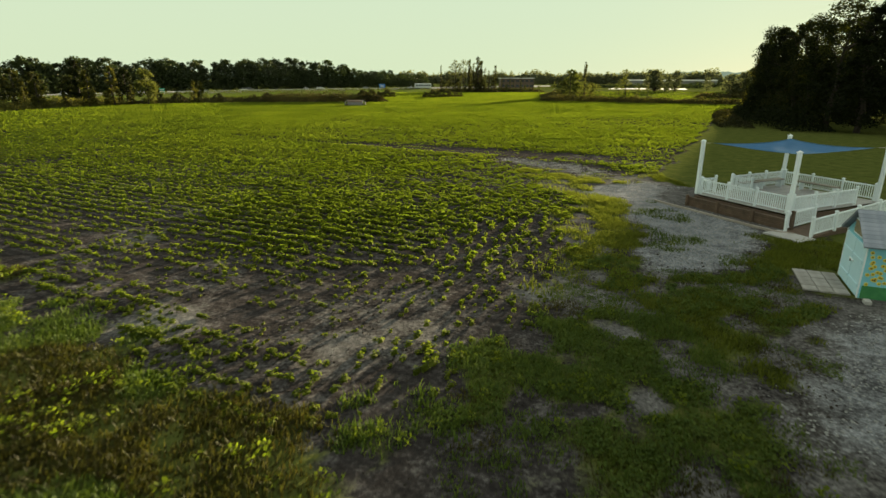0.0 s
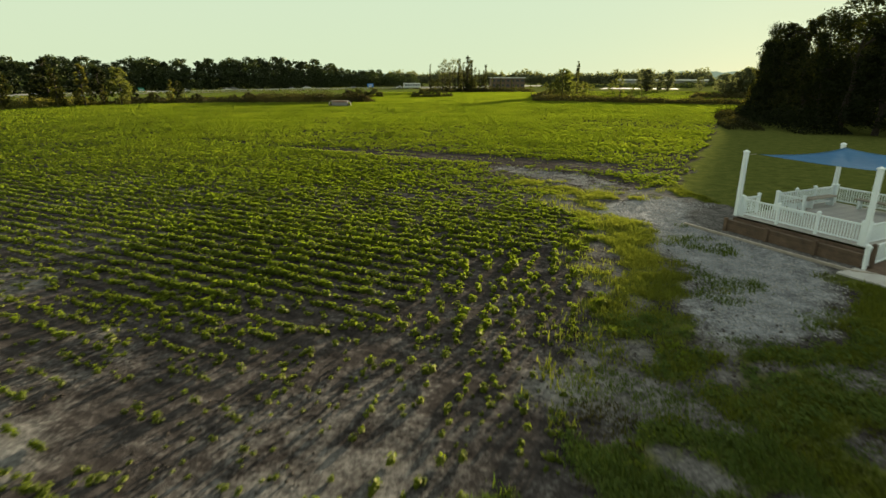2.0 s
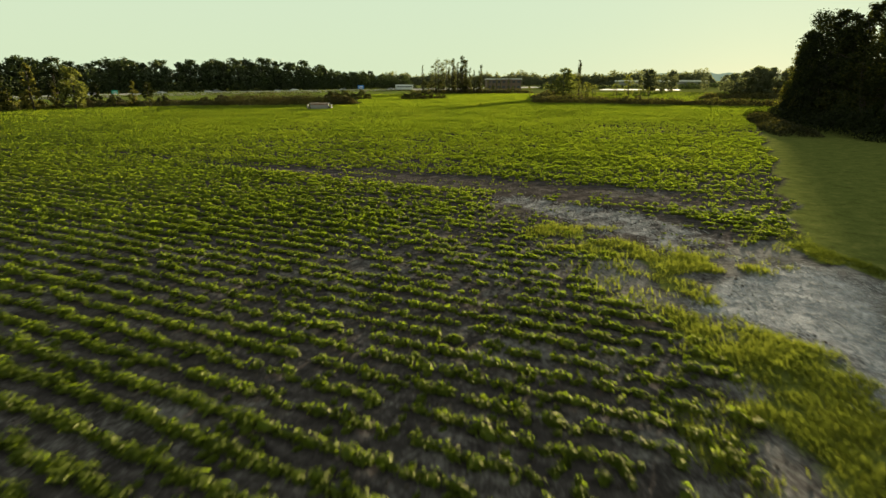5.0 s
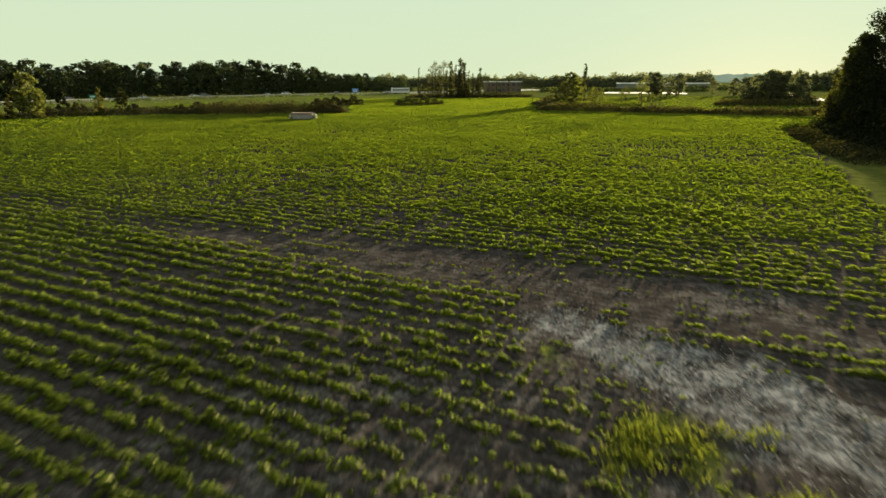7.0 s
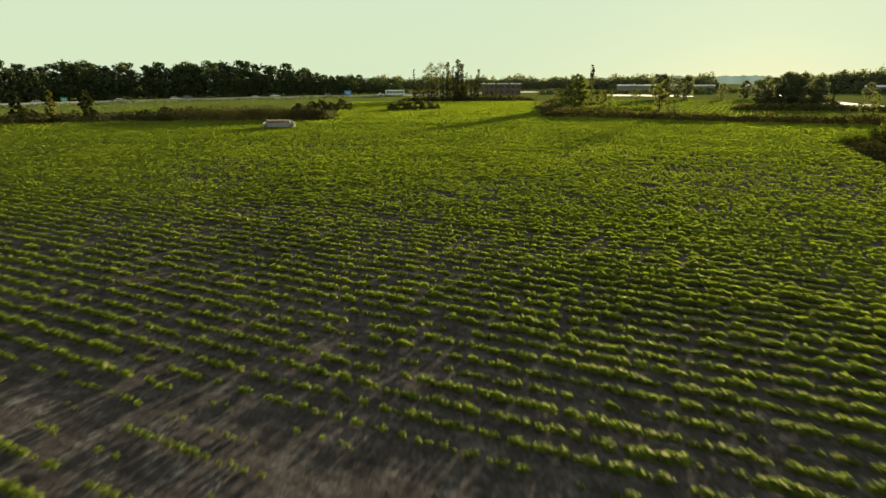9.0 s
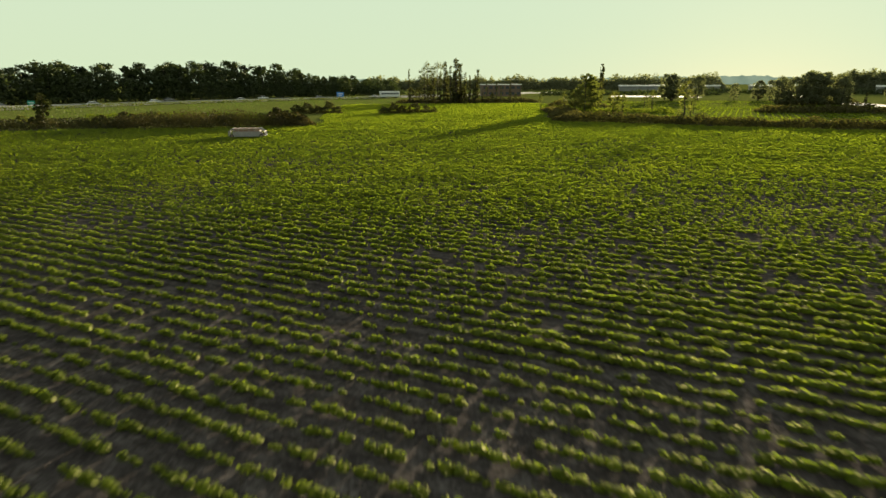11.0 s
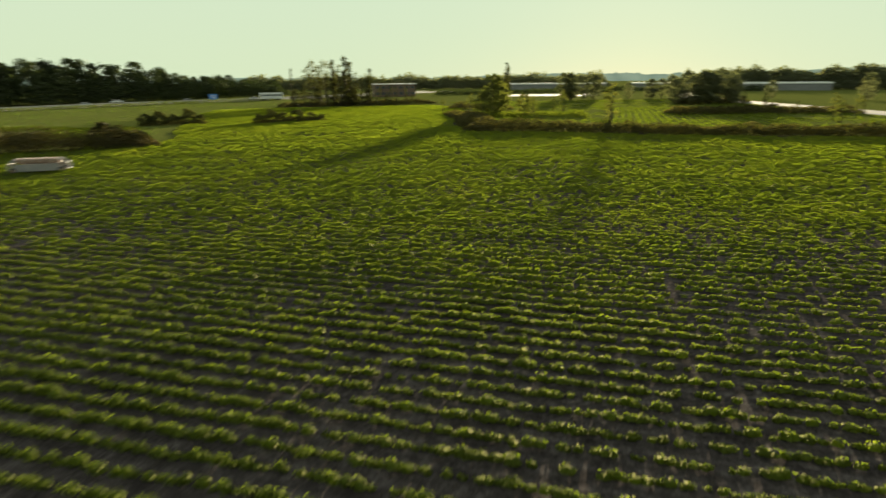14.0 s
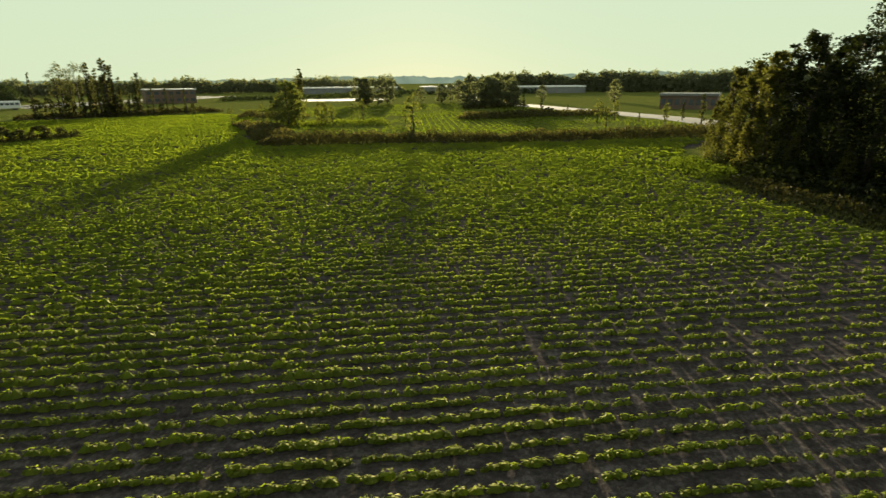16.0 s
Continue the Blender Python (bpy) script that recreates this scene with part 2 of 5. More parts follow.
def one_box(sx, sy, sz, m=Matrix(), bevel=0.0):
    bm = bmesh.new()
    box(bm, m, sx, sy, sz, bevel)
    return bm


def tube(bm, a, b, r0, r1, sides=8):
    a, b = Vector(a), Vector(b)
    d = b - a
    m = Matrix.Translation((a + b) / 2) @ d.to_track_quat("Z", "Y").to_matrix().to_4x4()
    bmesh.ops.create_cone(bm, cap_ends=True, segments=sides, radius1=r0, radius2=max(r1, 0.002), depth=d.length, matrix=m)


def value_noise(x, y, scale, seed):
    """Smooth noise in 0..1 over the plan, with features of that many metres."""
    gx, gy = np.asarray(x) / scale, np.asarray(y) / scale
    ix, iy = np.floor(gx).astype(np.int64), np.floor(gy).astype(np.int64)
    fx, fy = gx - ix, gy - iy
    fx, fy = fx * fx * (3 - 2 * fx), fy * fy * (3 - 2 * fy)

    def h(a, c):
        v = np.sin(a * 127.1 + c * 311.7 + seed * 74.7) * 43758.5453
        return v - np.floor(v)
    return (h(ix, iy) * (1 - fx) + h(ix + 1, iy) * fx) * (1 - fy) + (h(ix, iy + 1) * (1 - fx) + h(ix + 1, iy + 1) * fx) * fy


def inside(poly, x, y):
    """How far (x, y) lies within a polygon, in metres; minus outside."""
    x, y = np.asarray(x, float), np.asarray(y, float)
    hit, best = np.zeros(x.shape, bool), np.full(x.shape, 1e9)
    for (ax, ay), (bx, by) in zip(poly, poly[1:] + poly[:1]):
        cross = ((ay > y) != (by > y)) & (x < (bx - ax) * (y - ay) / ((by - ay) or 1e-9) + ax)
        hit ^= cross
        t = np.clip(((x - ax) * (bx - ax) + (y - ay) * (by - ay)) / ((bx - ax) ** 2 + (by - ay) ** 2), 0, 1)
        best = np.minimum(best, np.hypot(x - ax - t * (bx - ax), y - ay - t * (by - ay)))
    return np.where(hit, best, -best)


def soft(v, width):
    return np.clip(0.5 + v / (2 * width), 0, 1)


# ---- the plan of the field ----
ROW_ANGLE, SPACING = radians(-29.0), 0.76
CROP = [(-84, 20), (-16, 21), (-10.5, 15.5), (-6.5, 12), (-3.5, 9.5), (0.3, 9.5), (2.0, 12.5), (4.6, 18.5), (6.2, 21.5), (8.6, 30), (8.0, 36), (12, 37), (15.5, 38),
        (19, 41.5), (39, 74), (49.5, 92), (54, 101), (60, 111), (66, 118), (74, 122.5), (84, 127.5), (101, 131), (88, 139), (78, 143), (66, 150), (53, 160), (38, 168), (40, 185),
        (50, 215), (62, 245), (58, 268), (12, 270), (-12, 262), (-14, 222), (-9, 168), (-24, 160), (-60, 157), (-77, 147), (-84, 118)]
GRAVEL = [(11.8, 35.4), (13.4, 36.0), (15.2, 35.8), (16.9, 34.2), (15.0, 31.4), (14.3, 28.6), (15.4, 24.5), (14.4, 21.7), (13.2, 19.6), (11.7, 18.3), (9.8, 17.8), (8.3, 18.2), (8.4, 19.1), (9.4, 20.4),
          (10.2, 22.4), (10.5, 24.4), (11.2, 27.6), (11.8, 30.4), (10.3, 32.6)]
STRIP = [(6.8, 47.4), (8.0, 48.0), (9.8, 46.4), (11.2, 45.2), (12.9, 44.2), (14.2, 41.2), (15.4, 39.4), (14.2, 38.0), (14.7, 36.5), (13.2, 35.9), (12.6, 36.9), (10.6, 37.5), (10.3, 38.4), (10.3, 40.0), (9.3, 41.0),
         (8.8, 43.2), (7.7, 45.2)]
HEAD = [(-3.4, 9.5), (0.3, 9.5), (2.2, 12.5), (6.2, 21.5), (7.6, 27), (2.5, 26), (-1.5, 17)]
PATCHES = ([(6.9, 45.2), (8.7, 43.2), (9.2, 40.8), (10.4, 39.6), (10.3, 37.9), (12.6, 36.7), (13.0, 35.9), (17.2, 37.2), (14.3, 35.4), (11.8, 34.8), (10.2, 32.7), (11.6, 30.4), (11.2, 27.6), (10.5, 24.4), (10.1, 22.0),
            (8.4, 19.1), (8.0, 17.6), (6.9, 16.0), (6.4, 17.4), (6.6, 20.0), (6.6, 23.0), (8.2, 28.0), (9.0, 31.5), (9.4, 34.4), (9.4, 36.4), (8.8, 38.6), (7.8, 42.0)],
           [(0.6, 11.0), (1.9, 12.1), (3.4, 13.9), (5.1, 14.6), (5.0, 13.1), (3.4, 10.4), (1.7, 8.9), (0.9, 9.8)],
           [(5.9, 14.5), (6.9, 16.2), (9.8, 17.2), (11.6, 16.4), (11.9, 14.2), (8.8, 12.3), (7.3, 10.2), (7.0, 8.7), (5.5, 7.2), (1.4, 7.2), (2.1, 8.5), (4.0, 9.2), (4.8, 11.6)],
           [(9.8, 17.1), (14.5, 21.6), (16.0, 23.0), (20, 22), (24, 16), (18, 12), (14.4, 14.2), (12.4, 16.4), (11.4, 15.4)],
           [(-12.6, 15.6), (-8.8, 13.2), (-5.6, 11.0), (-3.5, 9.0), (-1.2, 9.4), (-0.9, 8.2), (-1.8, 7.0), (-1.5, 2), (-2, -12), (-86, -12), (-86, 22), (-16, 19)],
           [(5.6, 4.0), (6.6, 4.0), (17, 2), (20, -12), (4, -12)])
PATH_GRAVEL = [(13.3, 14.9), (11.2, 14.4), (10.2, 12.8), (8.0, 11.4), (6.9, 8.3), (12, 3), (20, 6), (20, 13)]


def along_rows(x, y):
    """How far along and across the crop rows a place lies."""
    c, s = math.cos(ROW_ANGLE), math.sin(ROW_ANGLE)
    return x * c + y * s, y * c - x * s


def cover(x, y):
    """Shares of grass, gravel and pale crust on the ground, and of crop."""
    wob = (value_noise(x, y, 3.0, 3) - 0.5) * 1.6
    crop = inside(CROP, x, y) + wob
    gravel = np.maximum(np.maximum(0.80 * soft(inside(GRAVEL, x, y) + wob * 1.2, 1.1), 0.58 * soft(inside(PATH_GRAVEL, x, y) + wob, 1.6)),
                        0.48 * soft(inside(STRIP, x, y) + wob * 0.9 + 0.2, 1.3))
    track = along_rows(x, y)[1] - 48.4 + 1.4 * (value_noise(x, y, 4.0, 19) - 0.5)
    gravel = np.maximum(gravel, (0.10 + 0.20 * value_noise(x, y, 1.7, 18)) * np.exp(-(track / 1.9) ** 4) * soft(x + 9, 5) * soft(13 - x, 3))
    crust = np.clip(value_noise(x, y, 7.0, 5) * 0.7 + value_noise(x, y, 2.2, 6) * 0.5 - 0.45, 0, 1)
    for cx, cy, r, s in ((-12.2, 23.6, 1.6, 0.7), (-7.5, 20, 1.0, 0.6), (-7.5, 14.6, 1.8, 0.9), (4.0, 16.4, 1.3, 1.0), (-11, 17.4, 1.2, 0.6), (5.5, 13.5, 1.5, 0.7), (4.5, 36, 4.5, 0.40), (1, 33, 3.0, 0.35), (14, 42, 3.0, 0.4)):
        crust = np.maximum(crust, s * np.exp(-((x - cx) ** 2 + (y - cy) ** 2) / (r * r)))
    grass = soft(-crop, 0.7) * (1 - 0.9 * gravel)
    lumps = 2.8 * (value_noise(x, y, 1.6, 8) - 0.5) + 3.6 * (value_noise(x, y, 0.7, 9) - 0.5)
    worn = np.max([soft(inside(p, x, y) + wob * 0.5 + lumps * thin + fuller, 0.9) for p, thin, fuller in zip(PATCHES, (0.8, 1, 1, 1, 0.7, 1), (-0.35, -0.3, -0.3, -0.45, 0.35, -0.55))], 0)
    close = ((x > -84) & (x < 17.5 + 2 * wob) & (y < 36)) | ((x > 2) & (x < 16.4 + wob) & (y < 46))
    grass = np.where(close, 0.85 * worn * (1 - 0.8 * gravel), grass)
    crust = np.maximum(crust, (0.25 + 0.24 * value_noise(x, y, 2.6, 17)) * soft(50 - y, 6)) * (1 - 0.92 * soft(y - 52, 8))
    crust = np.where(close & (worn < 0.5) & (crop < 0.3), np.maximum(crust, 0.25 + 0.20 * value_noise(x, y, 1.8, 10) + 0.26 * (x > 4.5)), crust)
    across = along_rows(x, y)[1] + (value_noise(x, y, 7.0, 16) - 0.5) * 0.5
    rut = np.exp(-((across - 48.1) / 0.34) ** 2) + 0.8 * np.exp(-((across - 49.7) / 0.34) ** 2)
    crust = np.maximum(crust, 0.45 * rut * (x > -30) * (x < 16))
    crust = np.maximum(crust, (0.18 + 0.22 * value_noise(x, y, 1.7, 18)) * np.exp(-(track / 2.0) ** 4) * soft(x + 11, 5) * soft(15 - x, 3))
    return np.clip(grass, 0, 1), np.clip(gravel, 0, 1), np.clip(crust, 0, 1), crop


def stand(x, y):
    """How thick the crop stands, 0..1."""
    u, v = along_rows(x, y)
    d = 0.18 + 0.66 * (0.50 * value_noise(x, y, 14.0, 11) + 0.36 * value_noise(x, y, 5.0, 12) + 0.28 * value_noise(x, y, 2.0, 13))
    d += 0.26 * value_noise(u / 9.0, v / 1.1, 1.0, 14) + 0.10 * value_noise(u / 2.0, v / 0.8, 1.0, 15)
    d += 0.30 * soft(y - 96 - 0.25 * x, 18) + 0.3 * soft(-x - 16, 12)
    for cx, cy, r, s in ((-8, 30, 4.2, 0.7), (-4.5, 26.5, 3.6, 0.6), (-6, 23.4, 2.0, 0.2), (-4, 17.5, 4.5, -0.30), (-9, 20, 5.0, -0.28), (-14, 24, 4.0, -0.2), (-2.5, 13.4, 3.0, -0.12), (0.1, 12.6, 1.5, 0.45), (5.5, 39.5, 2.2, 0.15), (-16, 27, 4.0, -0.15), (9, 40, 4.0, -0.2),
                         (3.5, 38, 4.0, -0.05), (3, 17, 3.5, -0.15), (32, 93, 13, -0.12), (17, 115, 11, 0.22), (40, 112, 9, 0.15),
                         (-6, 60, 8, -0.03), (-5, 76, 8, -0.05), (-12, 97, 8, -0.15), (1, 53, 4, -0.05), (-3.5, 49.0, 3.2, 0.34), (-7, 44, 4.5, 0.3), (-1.5, 42.5, 3.5, 0.25), (3, 44, 3, 0.15), (13, 86, 6, -0.08), (-2, 92, 6, 0.12), (20, 47, 7, -0.2), (7, 98, 4, -0.1), (11, 94, 3, -0.12)):
        d += s * np.exp(-((x - cx) ** 2 + (y - cy) ** 2) / (r * r))
    d -= (0.40 + 0.24 * soft(x - 2, 3)) * np.exp(-((v - 48.3 - 0.3 * soft(x, 3)) / (1.6 + 0.7 * soft(x, 3))) ** 4) * soft(x + 11, 3) * soft(16.5 - x, 1.5) + 0.2 * np.exp(-((v - 48.9) / 1.3) ** 4) * (x < -11) * (x > -30)
    d += 0.34 * np.exp(-((v - 45.4) / 1.4) ** 4) * soft(x + 10, 3) * soft(2 - x, 2)
    d += 0.13 * soft(y - 58, 3) * soft(90 - y, 5)
    d -= 0.8 * soft(inside(STRIP, x, y) + 0.3, 1.0)
    return np.clip(d, 0.04, 1.15)


# ---- ground: one sheet to the horizon ----
def graded(lo, hi, step, far, grow=1.35):
    mid = list(np.arange(lo, hi + 0.01, step))
    left, right, s = [lo], [hi], step
    while right[-1] < far:
        s *= grow
        right.append(right[-1] + s)
        left.append(left[-1] - s)
    return np.array(left[:0:-1] + mid + right[1:])


gx, gy = graded(-30, 42, 0.48, 3500), graded(-6, 104, 0.48, 3500)
GX, GY = np.meshgrid(gx, gy)
relief = (value_noise(GX, GY, 0.9, 21) - 0.5) * 0.05 + (value_noise(GX, GY, 6, 22) - 0.5) * 0.08
GZ = np.where((np.abs(GX) < 300) & (GY < 420), relief, 0) - 0.02
idx = np.arange(GX.size).reshape(GX.shape)
quads = np.stack([idx[:-1, :-1], idx[:-1, 1:], idx[1:, 1:], idx[1:, :-1]], -1).reshape(-1, 4)
ground_mesh = quick_mesh("ground", np.stack([GX, GY, GZ], -1).reshape(-1, 3), quads, GROUND, True)
gr, gv, cr, _ = cover(GX.ravel(), GY.ravel())
col = ground_mesh.attributes.new("cover", "FLOAT_COLOR", "POINT")
col.data.foreach_set("color", np.stack([gr, gv, cr, np.ones_like(gr)], -1).astype(np.float32).ravel())
tagged(new("ground", ground_mesh), "brown field soil with mown grass, gravel and pale dry crust", "ground", kind="structure")


def ground_z(x, y):
    return (value_noise(x, y, 0.9, 21) - 0.5) * 0.05 + (value_noise(x, y, 6, 22) - 0.5) * 0.08 - 0.02


# ---- leaves in bulk ----
def leaf_quads(c, along, across, up=0.0):
    """Diamond leaves: centres c, half-axes along and across (n, 3)."""
    n = len(c)
    v = np.stack([c - along, c + across, c + along, c - across], 1).reshape(-1, 3)
    f = np.arange(4 * n).reshape(n, 4)
    return v, f


def random_dirs(n, r=None):
    r = r or rng
    v = r.normal(size=(n, 3))
    return v / np.linalg.norm(v, axis=1, keepdims=True)


def cloud(c, size, r=None, flat=0.5):
    """Leaf quads of random turn about centres c."""
    n = len(c)
    r = r or rng
    a = random_dirs(n, r)
    a[:, 2] *= flat
    a /= np.linalg.norm(a, axis=1, keepdims=True)
    bdir = np.cross(a, random_dirs(n, r))
    bdir /= np.maximum(np.linalg.norm(bdir, axis=1, keepdims=True), 1e-6)
    s = (size * r.uniform(0.6, 1.3, n))[:, None]
    return leaf_quads(c, a * s, bdir * s * 0.62)


# ---- crop rows ----
CAM_LINE = [(0, 0), (4.4, 46), (6.4, 70), (9, 84)]


def near_path(x, y):
    best = np.full(np.shape(x), 1e9)
    for (ax, ay), (bx, by) in zip(CAM_LINE, CAM_LINE[1:]):
        t = np.clip(((x - ax) * (bx - ax) + (y - ay) * (by - ay)) / ((bx - ax) ** 2 + (by - ay) ** 2), 0, 1)
        best = np.minimum(best, np.hypot(x - ax - t * (bx - ax), y - ay - t * (by - ay)))
    return best


def row_points(angle, spacing, step, poly, bounds, loose=0.03):
    """Places along straight rows within a polygon."""
    d, q = np.array([math.cos(angle), math.sin(angle)]), np.array([-math.sin(angle), math.cos(angle)])
    corners = np.array([(x, y) for x in bounds[:2] for y in bounds[2:]])
    us, vs = corners @ d, corners @ q
    U, V = np.meshgrid(np.arange(us.min(), us.max(), step), np.arange(vs.min(), vs.max(), spacing))
    U = U + rng.uniform(-0.5, 0.5, U.shape) * step
    V = V + rng.normal(0, loose, V.shape) + (value_noise(U, V, 9, 31) - 0.5) * 0.14 + (value_noise(U, V, 1.7, 32) - 0.5) * 0.08
    x, y = (U * d[0] + V * q[0]).ravel(), (U * d[1] + V * q[1]).ravel()
    keep = (x > bounds[0]) & (x < bounds[1]) & (y > bounds[2]) & (y < bounds[3])
    x, y = x[keep], y[keep]
    keep = cover(x, y)[3] > 0.2
    return x[keep], y[keep]


def plants(x, y, leaves, size, wide, tall, name, mat, lab):
    """Low bushy plants: leaves fan out from a short stem at each place."""
    n = len(x)
    s = size * (0.6 + 0.7 * stand(x, y)) * rng.uniform(0.7, 1.25, n)
    X, Y, Z, Sz = (np.repeat(a, leaves) for a in (x, y, ground_z(x, y), s))
    az = rng.uniform(0, 2 * np.pi, n * leaves)
    rad = np.sqrt(rng.uniform(0.0, 1, n * leaves)) * wide * Sz
    h = (rng.uniform(0.35, 1.0, n * leaves) * (1.15 - 0.5 * rad / (wide * Sz))) * tall * Sz
    c = np.stack([X + rad * np.cos(az), Y + rad * np.sin(az), Z + h], -1)
    pitch = rng.uniform(-1.0, 1.3, n * leaves)
    a = np.stack([np.cos(az) * np.cos(pitch), np.sin(az) * np.cos(pitch), np.sin(pitch)], -1)
    b = np.stack([-np.sin(az), np.cos(az), rng.uniform(-0.5, 0.5, n * leaves)], -1)
    half = (0.27 * wide * Sz * rng.uniform(0.7, 1.3, n * leaves))[:, None] * (14 / leaves) ** 0.5
    v, f = leaf_quads(c, a * half, b * half * 0.68)
    return tagged(new(name, quick_mesh(name, v, f, mat)), lab, "crop", kind="stuff")


SUNWARD = (math.sin(radians(SUN_BEARING)), math.cos(radians(SUN_BEARING)))


def mounds(x, y, leaves, leaf, name, mat, lab, angle=ROW_ANGLE, grow=1.0, long=1.0, core=0.74, loose=0.24, plain=False, over=0.30):
    """Compact plants that close up into a low hedge along the row: a lumpy inner bush under a close shell of small leaves."""
    n = len(x)
    s = grow * (0.26 + 0.80 * stand(x, y)) * rng.uniform(0.62, 1.42, n)
    c, q = math.cos(angle), math.sin(angle)
    L, W, H = 0.20 * s * long, 0.122 * s * rng.uniform(0.85, 1.25, n), 0.16 * s * rng.uniform(0.8, 1.3, n)
    z = ground_z(x, y)
    # inner bush: two uneven rings and a crown
    turn = rng.uniform(0, 2 * np.pi, (n, 1))
    low = turn + np.arange(6) * np.pi / 3
    top = turn + np.pi / 5 + np.arange(5) * 2 * np.pi / 5
    ang = np.concatenate([low, top], 1)
    rad = np.concatenate([rng.uniform(0.86, 1.14, (n, 6)), rng.uniform(0.55, 0.90, (n, 5))], 1) * core
    lift = np.concatenate([rng.uniform(0.16, 0.42, (n, 6)), rng.uniform(0.68, 1.0, (n, 5))], 1) * core
    p, w = rad * np.cos(ang) * L[:, None], rad * np.sin(ang) * W[:, None]
    dome = np.zeros((n, 12, 3))
    dome[:, :11, 0] = x[:, None] + p * c - w * q
    dome[:, :11, 1] = y[:, None] + p * q + w * c
    dome[:, :11, 2] = z[:, None] + lift * H[:, None]
    dome[:, 11] = np.stack([x, y, z + core * H * rng.uniform(0.92, 1.12, n)], -1)
    tri = [(6 + k, 6 + (k + 1) % 5, 11) for k in range(5)] + [(k, (k + 1) % 6, 6 + min(k, 4)) for k in range(6)] + [(6 + k, k + 1, 6 + (k + 1) % 5) for k in range(4)] + [(6, 10, 0)]
    tri = [(6 + k, 6 + (k + 1) % 5, 11) for k in range(5)] if plain else tri
    if plain:
        dome[:, 6:11, 2] = z[:, None] + 0.12 * H[:, None]
        dome[:, 6:11, :2] += 0.3 * (dome[:, 6:11, :2] - np.stack([x, y], -1)[:, None])
    df = (np.array(tri)[None] + 12 * np.arange(n)[:, None, None]).reshape(-1, 3)
    # shell of leaves
    m = n * leaves
    X, Y, Z, l_, w_, h_, s_ = (np.repeat(v, leaves) for v in (x, y, z, L, W, H, s))
    az, el = rng.uniform(0, 2 * np.pi, m), np.arcsin(rng.uniform(over, 1.0, m))
    out = rng.uniform(0.88, 1.10, m)
    a, b, u = np.cos(el) * np.cos(az), np.cos(el) * np.sin(az), np.sin(el)
    P = np.stack([X + out * (a * l_ * c - b * w_ * q), Y + out * (a * l_ * q + b * w_ * c), Z + out * u * h_ + 0.015], -1)
    # soybean leaves turn towards the sun
    N = np.stack([0.62 * (a * c - b * q) + 0.60 * SUNWARD[0], 0.62 * (a * q + b * c) + 0.60 * SUNWARD[1], 0.9 * u + 0.36], -1) + rng.normal(0, loose, (m, 3))
    N /= np.linalg.norm(N, axis=1, keepdims=True)
    A = np.cross(N, random_dirs(m))
    A /= np.maximum(np.linalg.norm(A, axis=1, keepdims=True), 1e-6)
    B = np.cross(N, A)
    half = (leaf * np.sqrt(s_) * rng.uniform(0.7, 1.3, m))[:, None]
    v, f = leaf_quads(P, A * half, B * half * 0.86)
    verts = np.concatenate([v, dome.reshape(-1, 3)])
    # each leaf as two triangles, so that leaves and domes share one face array
    f2 = np.concatenate([f[:, [0, 1, 2]], f[:, [0, 2, 3]], df + len(v)])
    return tagged(new(name, quick_mesh(name, verts, f2, mat)), lab, "crop", kind="stuff")


def sow(x, y, keep_share=1.0):
    d = stand(x, y)
    u, v = along_rows(x, y)
    row = np.round(v / SPACING) * 7.3
    gap = 0.6 * value_noise(u / 1.1, row, 1.0, 41) + 0.4 * value_noise(u / 0.38, row, 1.0, 42)
    keep = (gap < 0.36 + 0.54 * d) & (rng.uniform(0, 1, len(x)) < (0.62 + 0.36 * d) * keep_share)
    return x[keep], y[keep]


head_in = lambda x, y: inside(HEAD, x, y) > 0
ROWS_SAY = "rows of low yellow-green soybean plants in brown soil"
x, y = row_points(ROW_ANGLE, SPACING, 0.19, CROP, (-30, 42, 8, 46), 0.06)
x, y = sow(x, y)
keep = ~head_in(x, y)
x, y = x[keep], y[keep]
near = near_path(x, y) < 13
mounds(x[near], y[near], 26, 0.039, "soybean_rows", SOY, ROWS_SAY, core=0.66, over=0.25)
mounds(x[~near], y[~near], 11, 0.045, "soybean_rows", SOY, ROWS_SAY, core=0.80, plain=True, over=0.40)
x, y = row_points(ROW_ANGLE, SPACING, 0.21, CROP, (-30, 42, 46, 112))
x, y = sow(x, y)
near = near_path(x, y) < 15
mounds(x[near], y[near], 20, 0.038, "soybean_rows", SOY, ROWS_SAY, core=0.78, over=0.42)
mounds(x[~near], y[~near], 11, 0.043, "soybean_rows", SOY, ROWS_SAY, core=0.92, plain=True, over=0.60)
x, y = row_points(radians(72), 0.76, 0.22, CROP, (-6, 10, 8, 38), 0.13)
keep = head_in(x, y)
x, y = sow(x[keep], y[keep], 0.80)
mounds(x, y, 26, 0.041, "soybean_end_rows", SOY, "sparse soybean plants in short end rows", radians(72))
x, y = row_points(ROW_ANGLE, SPACING, 0.42, CROP, (-52, 62, 18, 150))
keep = ~((x > -30) & (x < 42) & (y > 8) & (y < 112))
x, y = sow(x[keep], y[keep], 1.0)
mounds(x, y, 9, 0.048, "far_soybean_rows", SOY, "dense green soybean rows farther out in the field", ROW_ANGLE, 1.06, 1.6, 0.95, plain=True, over=0.62)
x, y = row_points(ROW_ANGLE, SPACING, 0.74, CROP, (-86, 104, 18, 275))
keep = ~((x > -52) & (x < 62) & (y > 18) & (y < 150))
x, y = sow(x[keep], y[keep], 1.0)
